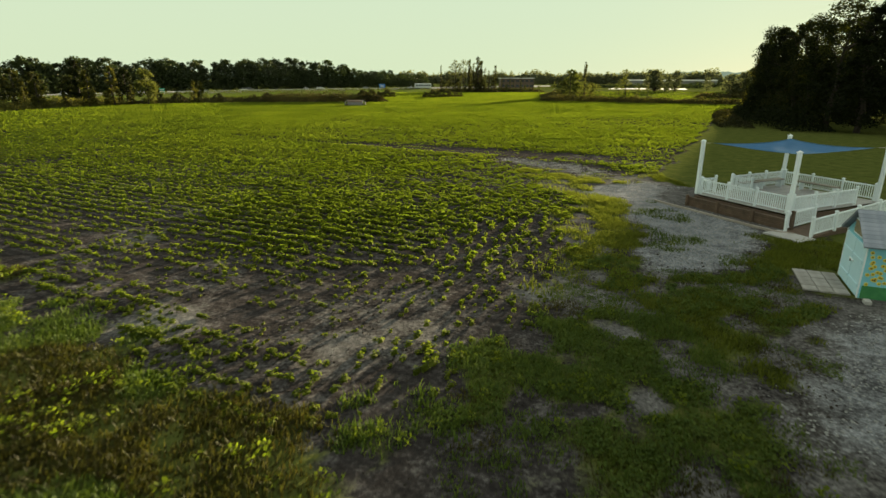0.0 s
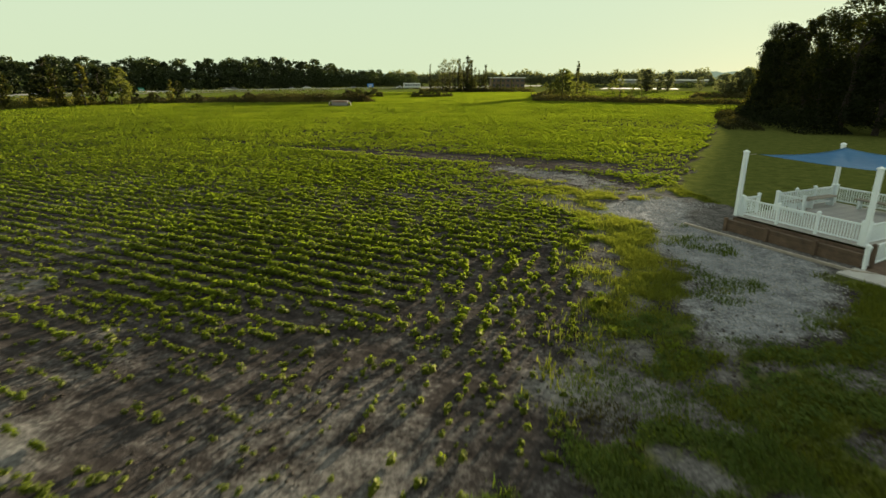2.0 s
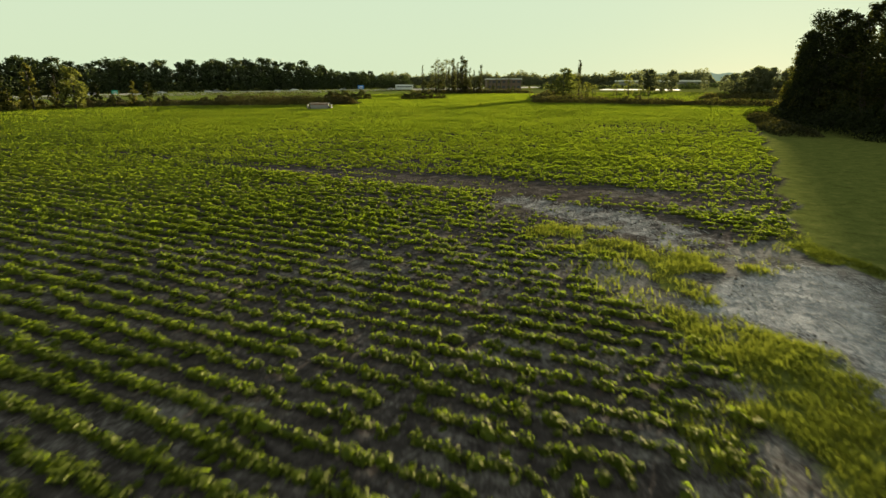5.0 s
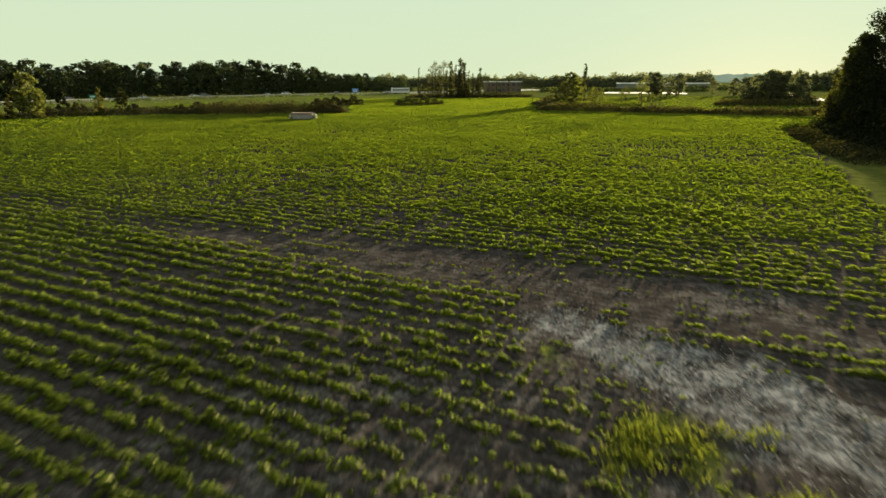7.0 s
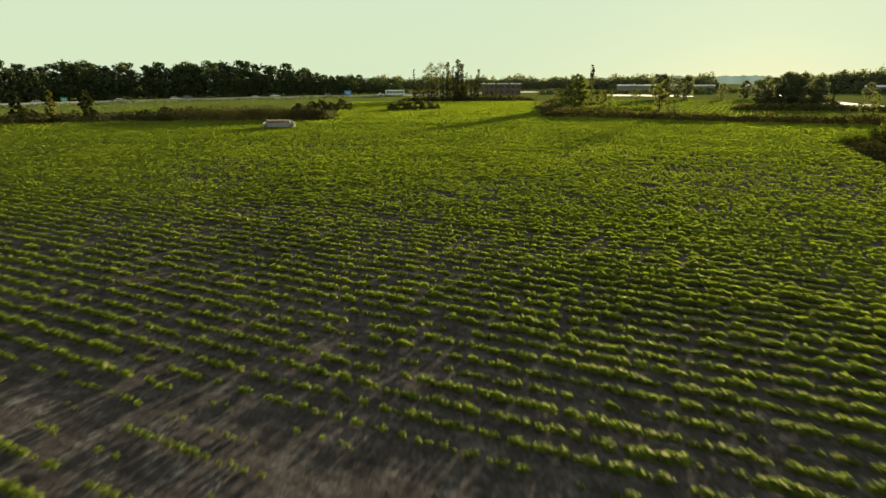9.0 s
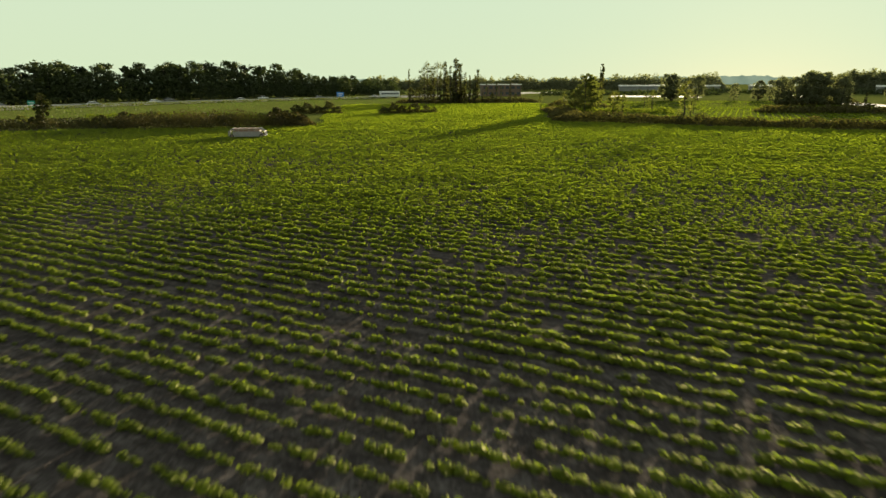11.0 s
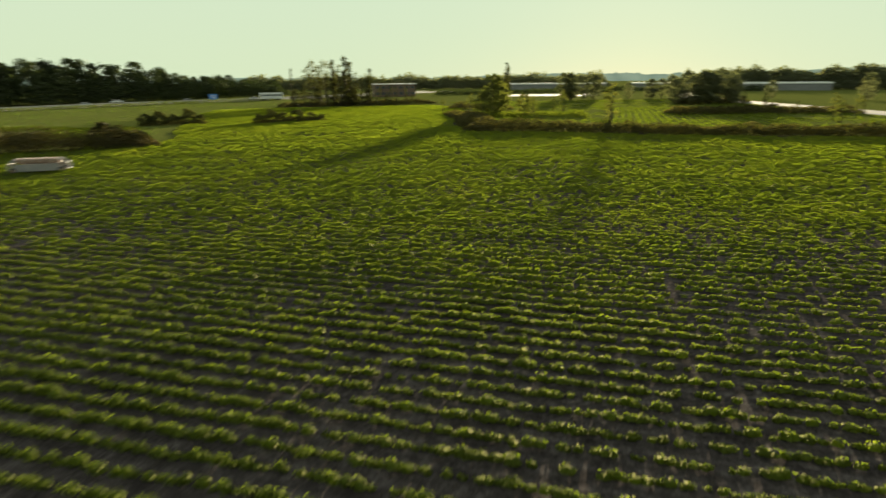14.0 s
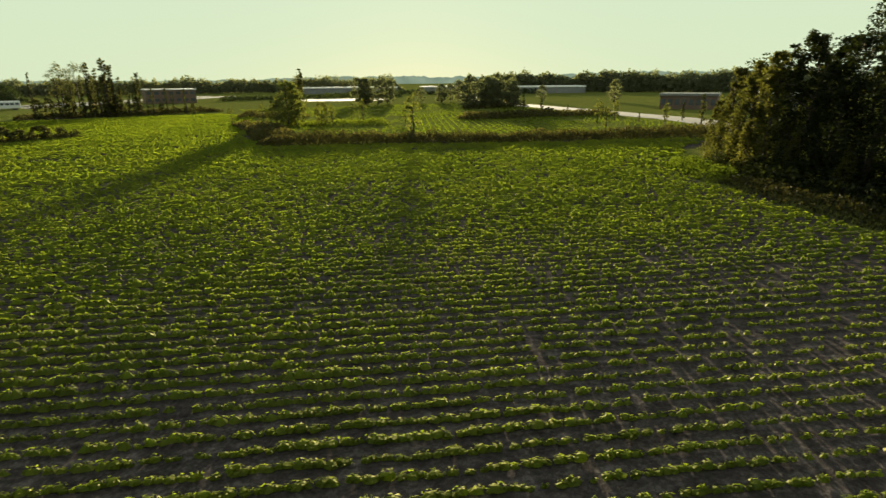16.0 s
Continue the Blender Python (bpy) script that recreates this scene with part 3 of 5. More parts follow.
mounds(x, y, 6, 0.078, "far_soybean_rows", SOY, "dense green soybean rows farther out in the field", ROW_ANGLE, 1.22, 2.3, 0.92, plain=True, over=0.55)
BEYOND = [(66, 166), (92, 150), (112, 172), (128, 198), (98, 226)]
u, v = np.meshgrid(np.arange(-60, 60, 0.8), np.arange(-50, 50, 1.5))
x, y = 96 + u.ravel() * math.cos(radians(57)) - v.ravel() * math.sin(radians(57)), 186 + u.ravel() * math.sin(radians(57)) + v.ravel() * math.cos(radians(57))
keep = inside(BEYOND, x, y) > 0
mounds(x[keep], y[keep], 5, 0.10, "next_field_rows", SOY, "green crop rows in the next field beyond the weedy bank", radians(57), 0.9, 2.2, plain=True)


# seedlings strewn between the rows
x, y = rng.uniform(-16, 10, 3600), rng.uniform(9, 46, 3600)
keep = (cover(x, y)[3] > 0.2) & (value_noise(x, y, 3.0, 43) + 0.25 * (y > 30) > 0.42)
mounds(x[keep], y[keep], 14, 0.040, "soybean_seedlings", SOY, "small soybean seedlings strewn between the rows", 0.7, 0.62)


x, y = rng.uniform(-13, 6.5, 2600), rng.uniform(8.5, 25, 2600)
keep = (cover(x, y)[3] > 0.0) & (value_noise(x, y, 2.2, 49) + 0.3 * value_noise(x, y, 0.8, 50) > 0.74) & ((y < 13) | ~head_in(x, y))
mounds(x[keep], y[keep], 20, 0.040, "stray_soybean_plants", SOY, "thin stand of stray soybean plants on pale bare soil", 0.9, 0.66)


# ---- clods on the bare soil beside the path ----
def pebbles(name, label, category, x, y, s, mat, flat=0.8):
    octa = np.array([(1, 0, 0), (-1, 0, 0), (0, 1, 0), (0, -1, 0), (0, 0, flat), (0, 0, -0.5)])
    faces = np.array([(0, 2, 4), (2, 1, 4), (1, 3, 4), (3, 0, 4), (2, 0, 5), (1, 2, 5), (3, 1, 5), (0, 3, 5)])
    v = octa[None] * s[:, None, None] * rng.uniform(0.6, 1.35, (len(x), 6, 3)) + np.stack([x, y, ground_z(x, y) + s * 0.15], -1)[:, None, :]
    f = faces[None] + 6 * np.arange(len(x))[:, None, None]
    return tagged(new(name, quick_mesh(name, v.reshape(-1, 3), f.reshape(-1, 3), mat)), label, category, kind="stuff")


CLOD = solid("soil_clod", (0.022, 0.018, 0.015), (0.085, 0.072, 0.062), 5.0, 0.95, 0, 0.4, 40, 0.01, 0.05)
n = 18000
x, y = rng.uniform(-12, 16, n), rng.uniform(6, 96, n)
keep = (near_path(x, y) < 9) & (cover(x, y)[0] < 0.4) & (value_noise(x, y, 2.0, 33) + 0.4 * value_noise(x, y, 0.7, 34) > 0.5)
x, y = x[keep], y[keep]
pebbles("soil_clods", "loose brown soil clods between the crop rows", "soil", x, y, rng.uniform(0.015, 0.055, len(x)) * rng.uniform(0.6, 1.2, len(x)), CLOD, 0.9)


# ---- trees ----
def thing(name, label, category, m=Matrix(), group="", kind=""):
    ob = new(name)
    ob.matrix_world = m
    return tagged(ob, label, category, group, kind)


def limb_mesh(bm, start, direction, length, r, r_seed, depth=2):
    """A tapered limb in bent pieces, with side limbs."""
    p, d = Vector(start), Vector(direction).normalized()
    for k in range(3):
        q = p + d * (length / 3)
        tube(bm, p, q, r * (1 - k * 0.27), r * (0.73 - k * 0.27), 4)
        d = (d + Vector(r_seed.normal(0, 0.16, 3)) + Vector((0, 0, 0.08))).normalized()
        p = q
        if depth and k:
            side = Vector((r_seed.normal(), r_seed.normal(), 0.4)).normalized()
            limb_mesh(bm, p, side, length * 0.5, r * 0.4, r_seed, depth - 1)


def tree(name, label, height, radius, mat, leaf=0.3, clumps=60, per=60, seed=1, base=0.22, style="round", group="trees", limbs=7):
    """Tapered trunk and limbs, and a crown of leaves in uneven clumps with gaps."""
    r = np.random.default_rng(seed)
    root = thing(name, label, "tree", group=group)
    bm = bmesh.new()
    tr = height * 0.016 + 0.04
    lean = Vector(r.normal(0, 0.03, 2).tolist() + [1]).normalized()
    p = Vector((0, 0, -0.15))
    for k in range(5):
        q = Vector((0, 0, 0)) + lean * height * 0.86 * (k + 1) / 5 + Vector((*r.normal(0, 0.012 * height, 2), 0))
        tube(bm, p, q, tr * (1.15 - k * 0.2), tr * (0.95 - k * 0.2), 7)
        p = q
    for k in range(limbs):
        z = height * r.uniform(max(base, 0.2), 0.75)
        a = r.uniform(0, 2 * math.pi)
        limb_mesh(bm, (lean.x * z, lean.y * z, z), (math.cos(a), math.sin(a), 0.7), radius * r.uniform(0.55, 0.9), tr * 0.4, r, 1 if limbs > 4 else 0)
    part("trunk", bm, BARK, root)
    t = r.uniform(0, 1, clumps)
    if style == "round":
        t = t ** 0.8
        prof = np.sin(np.pi * np.clip(0.10 + 0.86 * t, 0, 1)) ** 0.6
    elif style == "cone":
        t = 0.93 * t ** 1.15
        prof = (1 - t) ** 0.75 * np.clip(t * 8 + 0.45, 0, 1)
    else:
        prof = 0.5 + 0.5 * np.abs(np.sin(t * 9 + seed))
    az = r.uniform(0, 2 * np.pi, clumps)
    rad = radius * prof * r.uniform(0.35, 1.0, clumps) ** 0.6
    cz = height * (base + (0.94 - base) * t)
    cen = np.stack([rad * np.cos(az), rad * np.sin(az), cz], -1)
    size = (0.12 * height * 0.5 + 0.22 * radius) * r.uniform(0.4, 0.95, clumps)
    if style == "cone":
        size *= 0.42 + 0.62 * (1 - t)
    if style == "column":
        size = radius * r.uniform(0.25, 0.75, clumps) * (1.15 - 0.6 * t)
        cen[:, :2] *= (1.25 - 0.7 * t)[:, None]
    c = np.repeat(cen, per, 0)
    off = random_dirs(len(c), r) * (r.uniform(0, 1, len(c)) ** 0.45)[:, None] * np.repeat(size, per)[:, None]
    off[:, 2] *= 0.75
    c = c + off
    c[:, 2] = np.maximum(c[:, 2], 0.3)
    v, f = cloud(c, leaf, r)
    part("crown", quick_mesh("crown", v, f, mat), mat, root)
    return root


def plant_tree(proto, x, y, scale=1.0, turn=0.0, squash=1.0):
    ob = copy_thing(proto, pose(x, y, -0.02, 0, 0, turn))
    ob.scale = (scale * squash, scale * squash, scale)
    return ob


def settle(proto, x, y, scale=1.0, turn=0.0):
    """Puts the first of a kind at its own place."""
    proto.matrix_basis = pose(x, y, -0.02, 0, 0, turn)
    proto.scale = (scale,) * 3


def scatter(protos, places, seed, lo=0.85, hi=1.15):
    r = np.random.default_rng(seed)
    used = set()
    for x, y, s in places:
        k = int(r.integers(len(protos)))
        s *= r.uniform(lo, hi)
        if k not in used:
            used.add(k)
            settle(protos[k], x, y, s, r.uniform(0, 360))
        else:
            plant_tree(protos[k], x, y, s, r.uniform(0, 360), r.uniform(0.9, 1.15))
    for k, p in enumerate(protos):
        if k not in used:
            settle(p, places[0][0] + 3, places[0][1] + 4, places[0][2])


def along(points, step, jitter, seed):
    """Places every few metres along a line."""
    r = np.random.default_rng(seed)
    out = []
    for (ax, ay), (bx, by) in zip(points, points[1:]):
        n = max(1, int(math.hypot(bx - ax, by - ay) / step))
        for k in range(n):
            f = (k + r.uniform(-0.3, 0.3)) / n
            out.append((ax + (bx - ax) * f + r.normal(0, jitter), ay + (by - ay) * f + r.normal(0, jitter)))
    return out


# the dark grove beside the field, its shade put into the leaf colour
GROVE_SAY = "tall leafy deciduous tree in a grove, backlit shade put into its dark leaves"
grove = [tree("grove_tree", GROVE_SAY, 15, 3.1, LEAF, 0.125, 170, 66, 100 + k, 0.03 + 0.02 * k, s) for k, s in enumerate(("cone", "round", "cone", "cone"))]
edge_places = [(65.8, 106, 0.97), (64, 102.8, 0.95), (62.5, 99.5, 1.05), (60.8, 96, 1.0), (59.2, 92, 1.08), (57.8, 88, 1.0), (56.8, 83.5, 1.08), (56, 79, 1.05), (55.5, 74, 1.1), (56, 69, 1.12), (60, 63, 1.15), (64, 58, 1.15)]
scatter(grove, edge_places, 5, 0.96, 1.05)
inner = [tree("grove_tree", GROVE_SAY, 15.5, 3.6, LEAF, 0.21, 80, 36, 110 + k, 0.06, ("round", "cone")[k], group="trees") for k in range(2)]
back_places = [(73, 103), (71, 98), (76, 108), (81, 114), (69, 90), (73, 88), (76, 97), (82, 103), (66, 82), (70, 75), (79, 84), (85, 93), (91, 103), (88, 112), (80, 75), (93, 85), (98, 96),
               (101, 108), (71, 63), (80, 65), (90, 72), (83, 118), (105, 90), (100, 76), (64.5, 73), (72, 93)]
scatter(inner, [(x, y, 1.08 if y < 100 else 0.88) for x, y in back_places], 15)
thin = tree("grove_edge_tree", "leafy tree at the grove's edge, low sunlight put into its olive leaves", 12, 2.5, LEAF_EDGE, 0.125, 130, 60, 120, 0.03, "cone")
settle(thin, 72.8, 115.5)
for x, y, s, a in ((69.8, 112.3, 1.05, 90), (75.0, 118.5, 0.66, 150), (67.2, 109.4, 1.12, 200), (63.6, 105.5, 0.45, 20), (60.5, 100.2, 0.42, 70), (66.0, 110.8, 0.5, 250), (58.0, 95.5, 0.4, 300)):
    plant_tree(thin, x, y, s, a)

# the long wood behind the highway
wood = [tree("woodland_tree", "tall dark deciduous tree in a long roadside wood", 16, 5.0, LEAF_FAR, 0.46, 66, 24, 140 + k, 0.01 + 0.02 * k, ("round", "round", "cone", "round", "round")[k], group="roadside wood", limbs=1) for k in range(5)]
line = [(-215, 130), (-182, 195), (-148, 262), (-118, 312), (-80, 350), (-32, 405), (6, 458)]
front = along(line, 3.6, 1.6, 3)
back = along([(x - 9, y + 7) for x, y in line], 5.2, 2.0, 4)
scatter(wood, [(x, y, 0.78 if x < -150 else 0.86 if x < -115 else 0.92 if x < -45 else 0.70 if x < -20 else 0.55) for x, y in front] + [(x, y, 0.86 if x < -150 else 0.95 if x < -115 else 1.04 if x < -50 else 0.76 if x < -25 else 0.58) for x, y in back], 6, 0.86, 1.16)
thicket_later = [(x + 4, y - 3) for x, y in line]

# rough trees along the field's left edge
left = [tree("hedgerow_tree", "dark bushy tree in the overgrown field edge", 11, 3.0, LEAF, 0.34, 60, 40, 160 + k, 0.04, s, "field edge trees") for k, s in enumerate(("round", "cone"))]
left_light = tree("pale_hedgerow_tree", "light green bushy tree in the overgrown field edge", 9, 2.6, LEAF_LIGHT, 0.30, 55, 40, 170, 0.05, "round", "field edge trees")
scatter(left, [(-88, 152, 1.05), (-92, 141, 0.7), (-99, 138, 0.6), (-84, 168, 0.85), (-72, 191, 0.55), (-94, 158, 0.7), (-103, 150, 0.75), (-80, 178, 0.6), (-110, 132, 0.8), (-104, 120, 0.7), (-97, 112, 0.6)], 8, 0.9, 1.1)
settle(left_light, -68.5, 147)
young = tree("young_hedgerow_tree", "young bushy tree in the overgrown field edge", 7, 1.6, LEAF_EDGE, 0.19, 44, 40, 171, 0.02, "cone", "field edge trees", 4)
settle(young, -84, 129, 1.0)
for x, y, s in ((-89.5, 133, 0.75), (-81, 134, 0.55), (-78.5, 139, 1.35), (-75, 143.5, 1.5), (-72.5, 147, 0.8), (-69, 150, 0.7), (-61, 157.5, 0.95), (-64, 154, 0.5), (-87, 126, 0.6), (-92, 137, 0.9), (-79.5, 143, 0.7)):
    plant_tree(young, x, y, s, x * 31)
plant_tree(left_light, -106, 146, 0.8, 40)

# young trees on the weedy island
isl = tree("island_tree", "young leafy tree rising from a weedy island in the field", 10, 3.2, LEAF_LIGHT, 0.24, 60, 42, 181, 0.10, "round", "island trees")
settle(isl, 54.5, 202)
plant_tree(isl, 58.5, 207, 0.8, 140)
plant_tree(isl, 50.5, 198, 0.62, 40)
plant_tree(isl, 61, 199, 0.55, 250)
spire = tree("spire_tree", "tall thin vine-clad tree on the weedy island", 13.6, 0.85, LEAF_SNAG, 0.20, 64, 32, 182, 0.02, "column", "island trees")
settle(spire, 64, 217)
sapling = tree("sapling", "thin backlit sapling in the rank grass", 8.0, 1.3, LEAF_LIGHT, 0.18, 24, 24, 183, 0.18, "round", "island trees")
settle(sapling, 59, 160)
for x, y, s in ((48, 199, 0.7), (58, 207, 0.75), (66, 205, 0.6), (71, 199, 0.75), (62, 196, 0.6), (69, 176, 0.55), (46, 214, 0.55), (75, 212, 0.6), (80, 195, 0.5), (98, 152, 0.6), (112, 165, 0.7), (118, 152, 0.6), (122, 168, 0.65)):
    plant_tree(sapling, x, y, s, x * 40)

roadside = tree("roadside_sapling", "slender young tree beside the access road", 8.0, 0.9, LEAF_SNAG, 0.17, 30, 24, 184, 0.12, "cone", "roadside saplings")
for k, (x, y, s) in enumerate(((138.5, 215.5, 0.75), (128.9, 198.4, 0.70), (128.1, 187.9, 0.45), (139.0, 184.7, 0.50), (135.6, 177.3, 0.50), (119.0, 159.2, 0.35), (132.9, 161.6, 0.60), (132.3, 156.7, 0.65), (122.9, 146.8, 0.95))):
    if k:
        plant_tree(roadside, x, y, s, k * 77)
    else:
        settle(roadside, x, y, s)

# vine-clad snags in the middle distance
snags = [tree("vine_clad_snag", "thin vine-clad tree trunk standing in a far clump", 13, 0.55 + 0.12 * k, LEAF_SNAG, 0.20, 46 + 8 * k, 22, 190 + 7 * k, 0.0, "column", "far clump trees", 3) for k in range(3)]
airy = tree("airy_tree", "open, sparsely leaved tree in a far clump", 15, 2.2, LEAF_SNAG, 0.20, 34, 20, 191, 0.35, "round", "far clump trees")
snag_places = [(11.2, 275, 1.00), (25.0, 277, 1.24), (26.0, 279, 0.98), (26.8, 276, 1.10), (28.3, 278, 0.95), (28.6, 275, 1.28), (29.4, 277, 1.33), (30.5, 279, 1.17), (30.8, 276, 1.19), (32.6, 278, 0.91), (34.1, 275, 0.82), (36.8, 277, 0.82), (37.9, 279, 1.02), (40.7, 276, 0.67), (45.0, 278, 0.67), (46.2, 275, 0.51), (50.2, 277, 0.62), (20.9, 279, 0.75), (22.8, 276, 0.82), (19.1, 278, 0.67), (35.5, 275, 0.55), (15.2, 277, 0.48), (13.8, 279, 0.35), (12.4, 276, 0.32), (39.4, 278, 0.43), (42.8, 275, 0.38)]
for k, (x, y, s) in enumerate(snag_places):
    if k < 3:
        settle(snags[k], x, y, s)
    else:
        plant_tree(snags[(k * 2 + int(x)) % 3], x, y, s, x * 50, 1.15)
airy_places = [(16.8, 278, 0.95), (18.5, 278, 1.06), (20.2, 278, 0.95), (21.9, 278, 1.06), (24.5, 278, 1.04)]
settle(airy, *airy_places[0])
for x, y, s in airy_places[1:]:
    plant_tree(airy, x, y, s, x * 70, 0.8)
under = tree("clump_bush", "leafy bush under the far snags", 6, 1.5, LEAF_SNAG, 0.22, 40, 30, 197, 0.0, "round", "far clump trees", 3)
settle(under, 14.5, 276)
for k, x in enumerate((11.8, 17.0, 19.5, 22.5, 25.0, 28.5, 31.5, 34.0, 36.5, 39.5, 43.0, 47.0, 52.0)):
    plant_tree(under, x, 275 + k % 3, (0.95, 0.8, 1.05, 0.7)[k % 4] * (1.0 if x < 38 else 0.6), x * 33)

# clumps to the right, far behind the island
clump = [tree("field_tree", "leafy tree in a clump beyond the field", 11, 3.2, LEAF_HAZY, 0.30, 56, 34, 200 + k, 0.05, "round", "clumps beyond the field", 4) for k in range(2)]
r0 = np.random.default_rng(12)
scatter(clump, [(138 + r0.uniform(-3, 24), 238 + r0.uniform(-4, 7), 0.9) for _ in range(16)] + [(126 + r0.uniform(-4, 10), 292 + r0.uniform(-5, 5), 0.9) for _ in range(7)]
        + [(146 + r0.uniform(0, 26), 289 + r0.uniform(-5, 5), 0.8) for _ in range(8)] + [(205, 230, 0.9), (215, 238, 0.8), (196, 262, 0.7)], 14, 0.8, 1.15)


# ---- rank grass, bushes and far woods: what nobody could count ----
def thicket(name, label, line, width, height, mat, density, leaf, seed, blades=0.5, category="bushes"):
    """An uneven bank of leaves and upright blades along a line."""
    r = np.random.default_rng(seed)
    cs, ends = [], []
    spans = [math.hypot(bx - ax, by - ay) for (ax, ay), (bx, by) in zip(line, line[1:])]
    gone = 0.0
    for (ax, ay), (bx, by) in zip(line, line[1:]):
        n = int(math.hypot(bx - ax, by - ay) * width * density)
        f, s = r.uniform(0, 1, n), r.uniform(-0.5, 0.5, n) * width
        d = np.array([bx - ax, by - ay]) / math.hypot(bx - ax, by - ay)
        run = gone + f * math.hypot(bx - ax, by - ay)
        gone += math.hypot(bx - ax, by - ay)
        ends.append(np.clip(np.minimum(run, sum(spans) - run) / (0.75 * height), 0.2, 1))
        cs.append(np.stack([ax + (bx - ax) * f - d[1] * s, ay + (by - ay) * f + d[0] * s, np.clip(1 - (2 * s / width) ** 2, 0.03, 1)], -1))
    c = np.concatenate(cs)
    top = height * np.concatenate(ends) ** 0.7 * np.sqrt(c[:, 2]) * (0.22 + 0.45 * value_noise(c[:, 0], c[:, 1], 13.0, seed + 2) + 0.40 * value_noise(c[:, 0], c[:, 1], 5.0, seed) + 0.35 * value_noise(c[:, 0], c[:, 1], 1.6, seed + 1))
    z = top * r.uniform(0.05, 1, len(c)) ** 0.7
    c = np.stack([c[:, 0], c[:, 1], z], -1)
    up = r.uniform(0, 1, len(c)) < blades
    v1, f1 = cloud(c[~up], leaf, r)
    cb = c[up]
    a = np.stack([r.normal(0, 0.22, len(cb)), r.normal(0, 0.22, len(cb)), np.ones(len(cb))], -1) * (leaf * r.uniform(0.9, 1.8, len(cb)))[:, None]
    az = r.uniform(0, np.pi, len(cb))
    b2 = np.stack([np.cos(az), np.sin(az), 0 * az], -1) * (leaf * 0.22)
    cb = cb.copy()
    cb[:, 2] = np.maximum(cb[:, 2] * 0.8, a[:, 2] * 0.8)
    v2, f2 = leaf_quads(cb, a, b2)
    v, f = np.concatenate([v1, v2]), np.concatenate([f1, f2 + len(v1)])
    return tagged(new(name, quick_mesh(name, v, f, mat)), label, category, kind="stuff")


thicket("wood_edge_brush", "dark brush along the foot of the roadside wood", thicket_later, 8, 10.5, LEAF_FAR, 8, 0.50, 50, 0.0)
thicket("island_bank", "dark bank of rank grass and weeds edging the field", [(38, 171), (42, 166), (54.5, 161), (68, 151), (79, 145), (88, 140), (104, 133), (122, 126)], 4.5, 2.1, BANK, 55, 0.21, 51)
thicket("island_weeds", "tangle of pale weeds and brush on the island", [(42, 175), (47, 195), (50, 215)], 8, 1.7, BANK, 14, 0.30, 52)
thicket("island_weeds", "tangle of pale weeds and brush on the island", [(46, 205), (60, 205), (76, 196)], 14, 1.5, MEADOW, 9, 0.24, 53)
thicket("left_bank", "dark bank of rank grass and brush along the field edge", [(-9.5, 164), (-17, 161), (-25, 160), (-37, 160.5), (-44, 161.5)], 6.0, 2.9, BANK_DARK, 80, 0.16, 54)
thicket("left_bank", "low dark bank of rank grass along the field edge", [(-40, 161.5), (-50, 162), (-62, 158.5), (-78, 150)], 4.0, 1.3, BANK_DARK, 50, 0.16, 67)
thicket("left_weeds", "mixed reddish and green weeds behind the field edge", [(-14, 178), (-26, 176), (-38, 177)], 9, 1.6, MEADOW, 14, 0.18, 55)
thicket("left_weeds", "mixed reddish and green weeds behind the field edge", [(-40, 172), (-54, 178), (-70, 174), (-80, 172)], 10, 1.3, BANK_DARK, 14, 0.18, 68)
thicket("left_weeds", "mixed reddish and green weeds behind the field edge", [(-18, 190), (-44, 200), (-66, 196)], 8, 1.0, MEADOW, 9, 0.2, 69)
thicket("left_brush", "dark brush under the field edge trees", [(-76, 152), (-84, 142), (-88, 122), (-92, 104), (-94, 80)], 7, 2.3, LEAF_EDGE, 30, 0.22, 56)
bushes = [tree("field_bush", "low dark bush standing in the crop", 2.5, 1.6, LEAF_SNAG, 0.15, 40, 52, 210 + k, 0.0, "round", "field bushes", 3) for k in range(2)]
scatter(bushes, [(2.6, 201.2, 0.85), (5.0, 202.4, 1.1), (7.6, 203.2, 0.85), (10.4, 204, 1.0), (13.4, 205, 0.8), (15.6, 206, 0.6), (-19.2, 203.6, 0.8), (-16.8, 204, 1.05), (-14.2, 204.6, 0.9), (-11.4, 205.2, 1.1), (-9.2, 206, 0.7)], 31, 0.9, 1.15)
yellow_bush = tree("weed_bush", "yellow-green leafy bush in the overgrown field edge", 2.4, 1.3, LEAF_LIGHT, 0.14, 30, 36, 214, 0.0, "round", "field edge bushes", 3)
settle(yellow_bush, -39.6, 169.5)
for x, y, s in ((-33.5, 176.5, 0.8), (-13.2, 165.2, 0.7), (-51, 170, 0.7), (-61, 166, 0.9)):
    plant_tree(yellow_bush, x, y, s, x * 17)
red_bush = tree("rust_weed_bush", "rust-brown seeding weed bush in the overgrown field edge", 2.6, 1.8, BANK_DARK, 0.15, 40, 40, 215, 0.0, "round", "field edge bushes", 3)
settle(red_bush, -43.6, 166.5)
for x, y, s in ((-47.5, 165.5, 0.8), (-15.4, 164.4, 1.25), (-13.6, 163.4, 0.9), (-11.4, 163.0, 0.8), (-28, 168, 0.8), (-24, 163, 0.85), (-56, 162, 0.9), (-66, 159, 1.0), (-71, 156, 0.8)):
    plant_tree(red_bush, x, y, s, x * 29)
thicket("bush_grass", "rank grass round the bushes in the crop", [(1.4, 200.8), (8, 203), (16.4, 206)], 3.6, 1.3, BANK, 40, 0.16, 57)
thicket("bush_grass", "rank grass round the bushes in the crop", [(-20.4, 203.4), (-14, 204.4), (-8, 206.2)], 3.6, 1.3, BANK, 40, 0.16, 58)
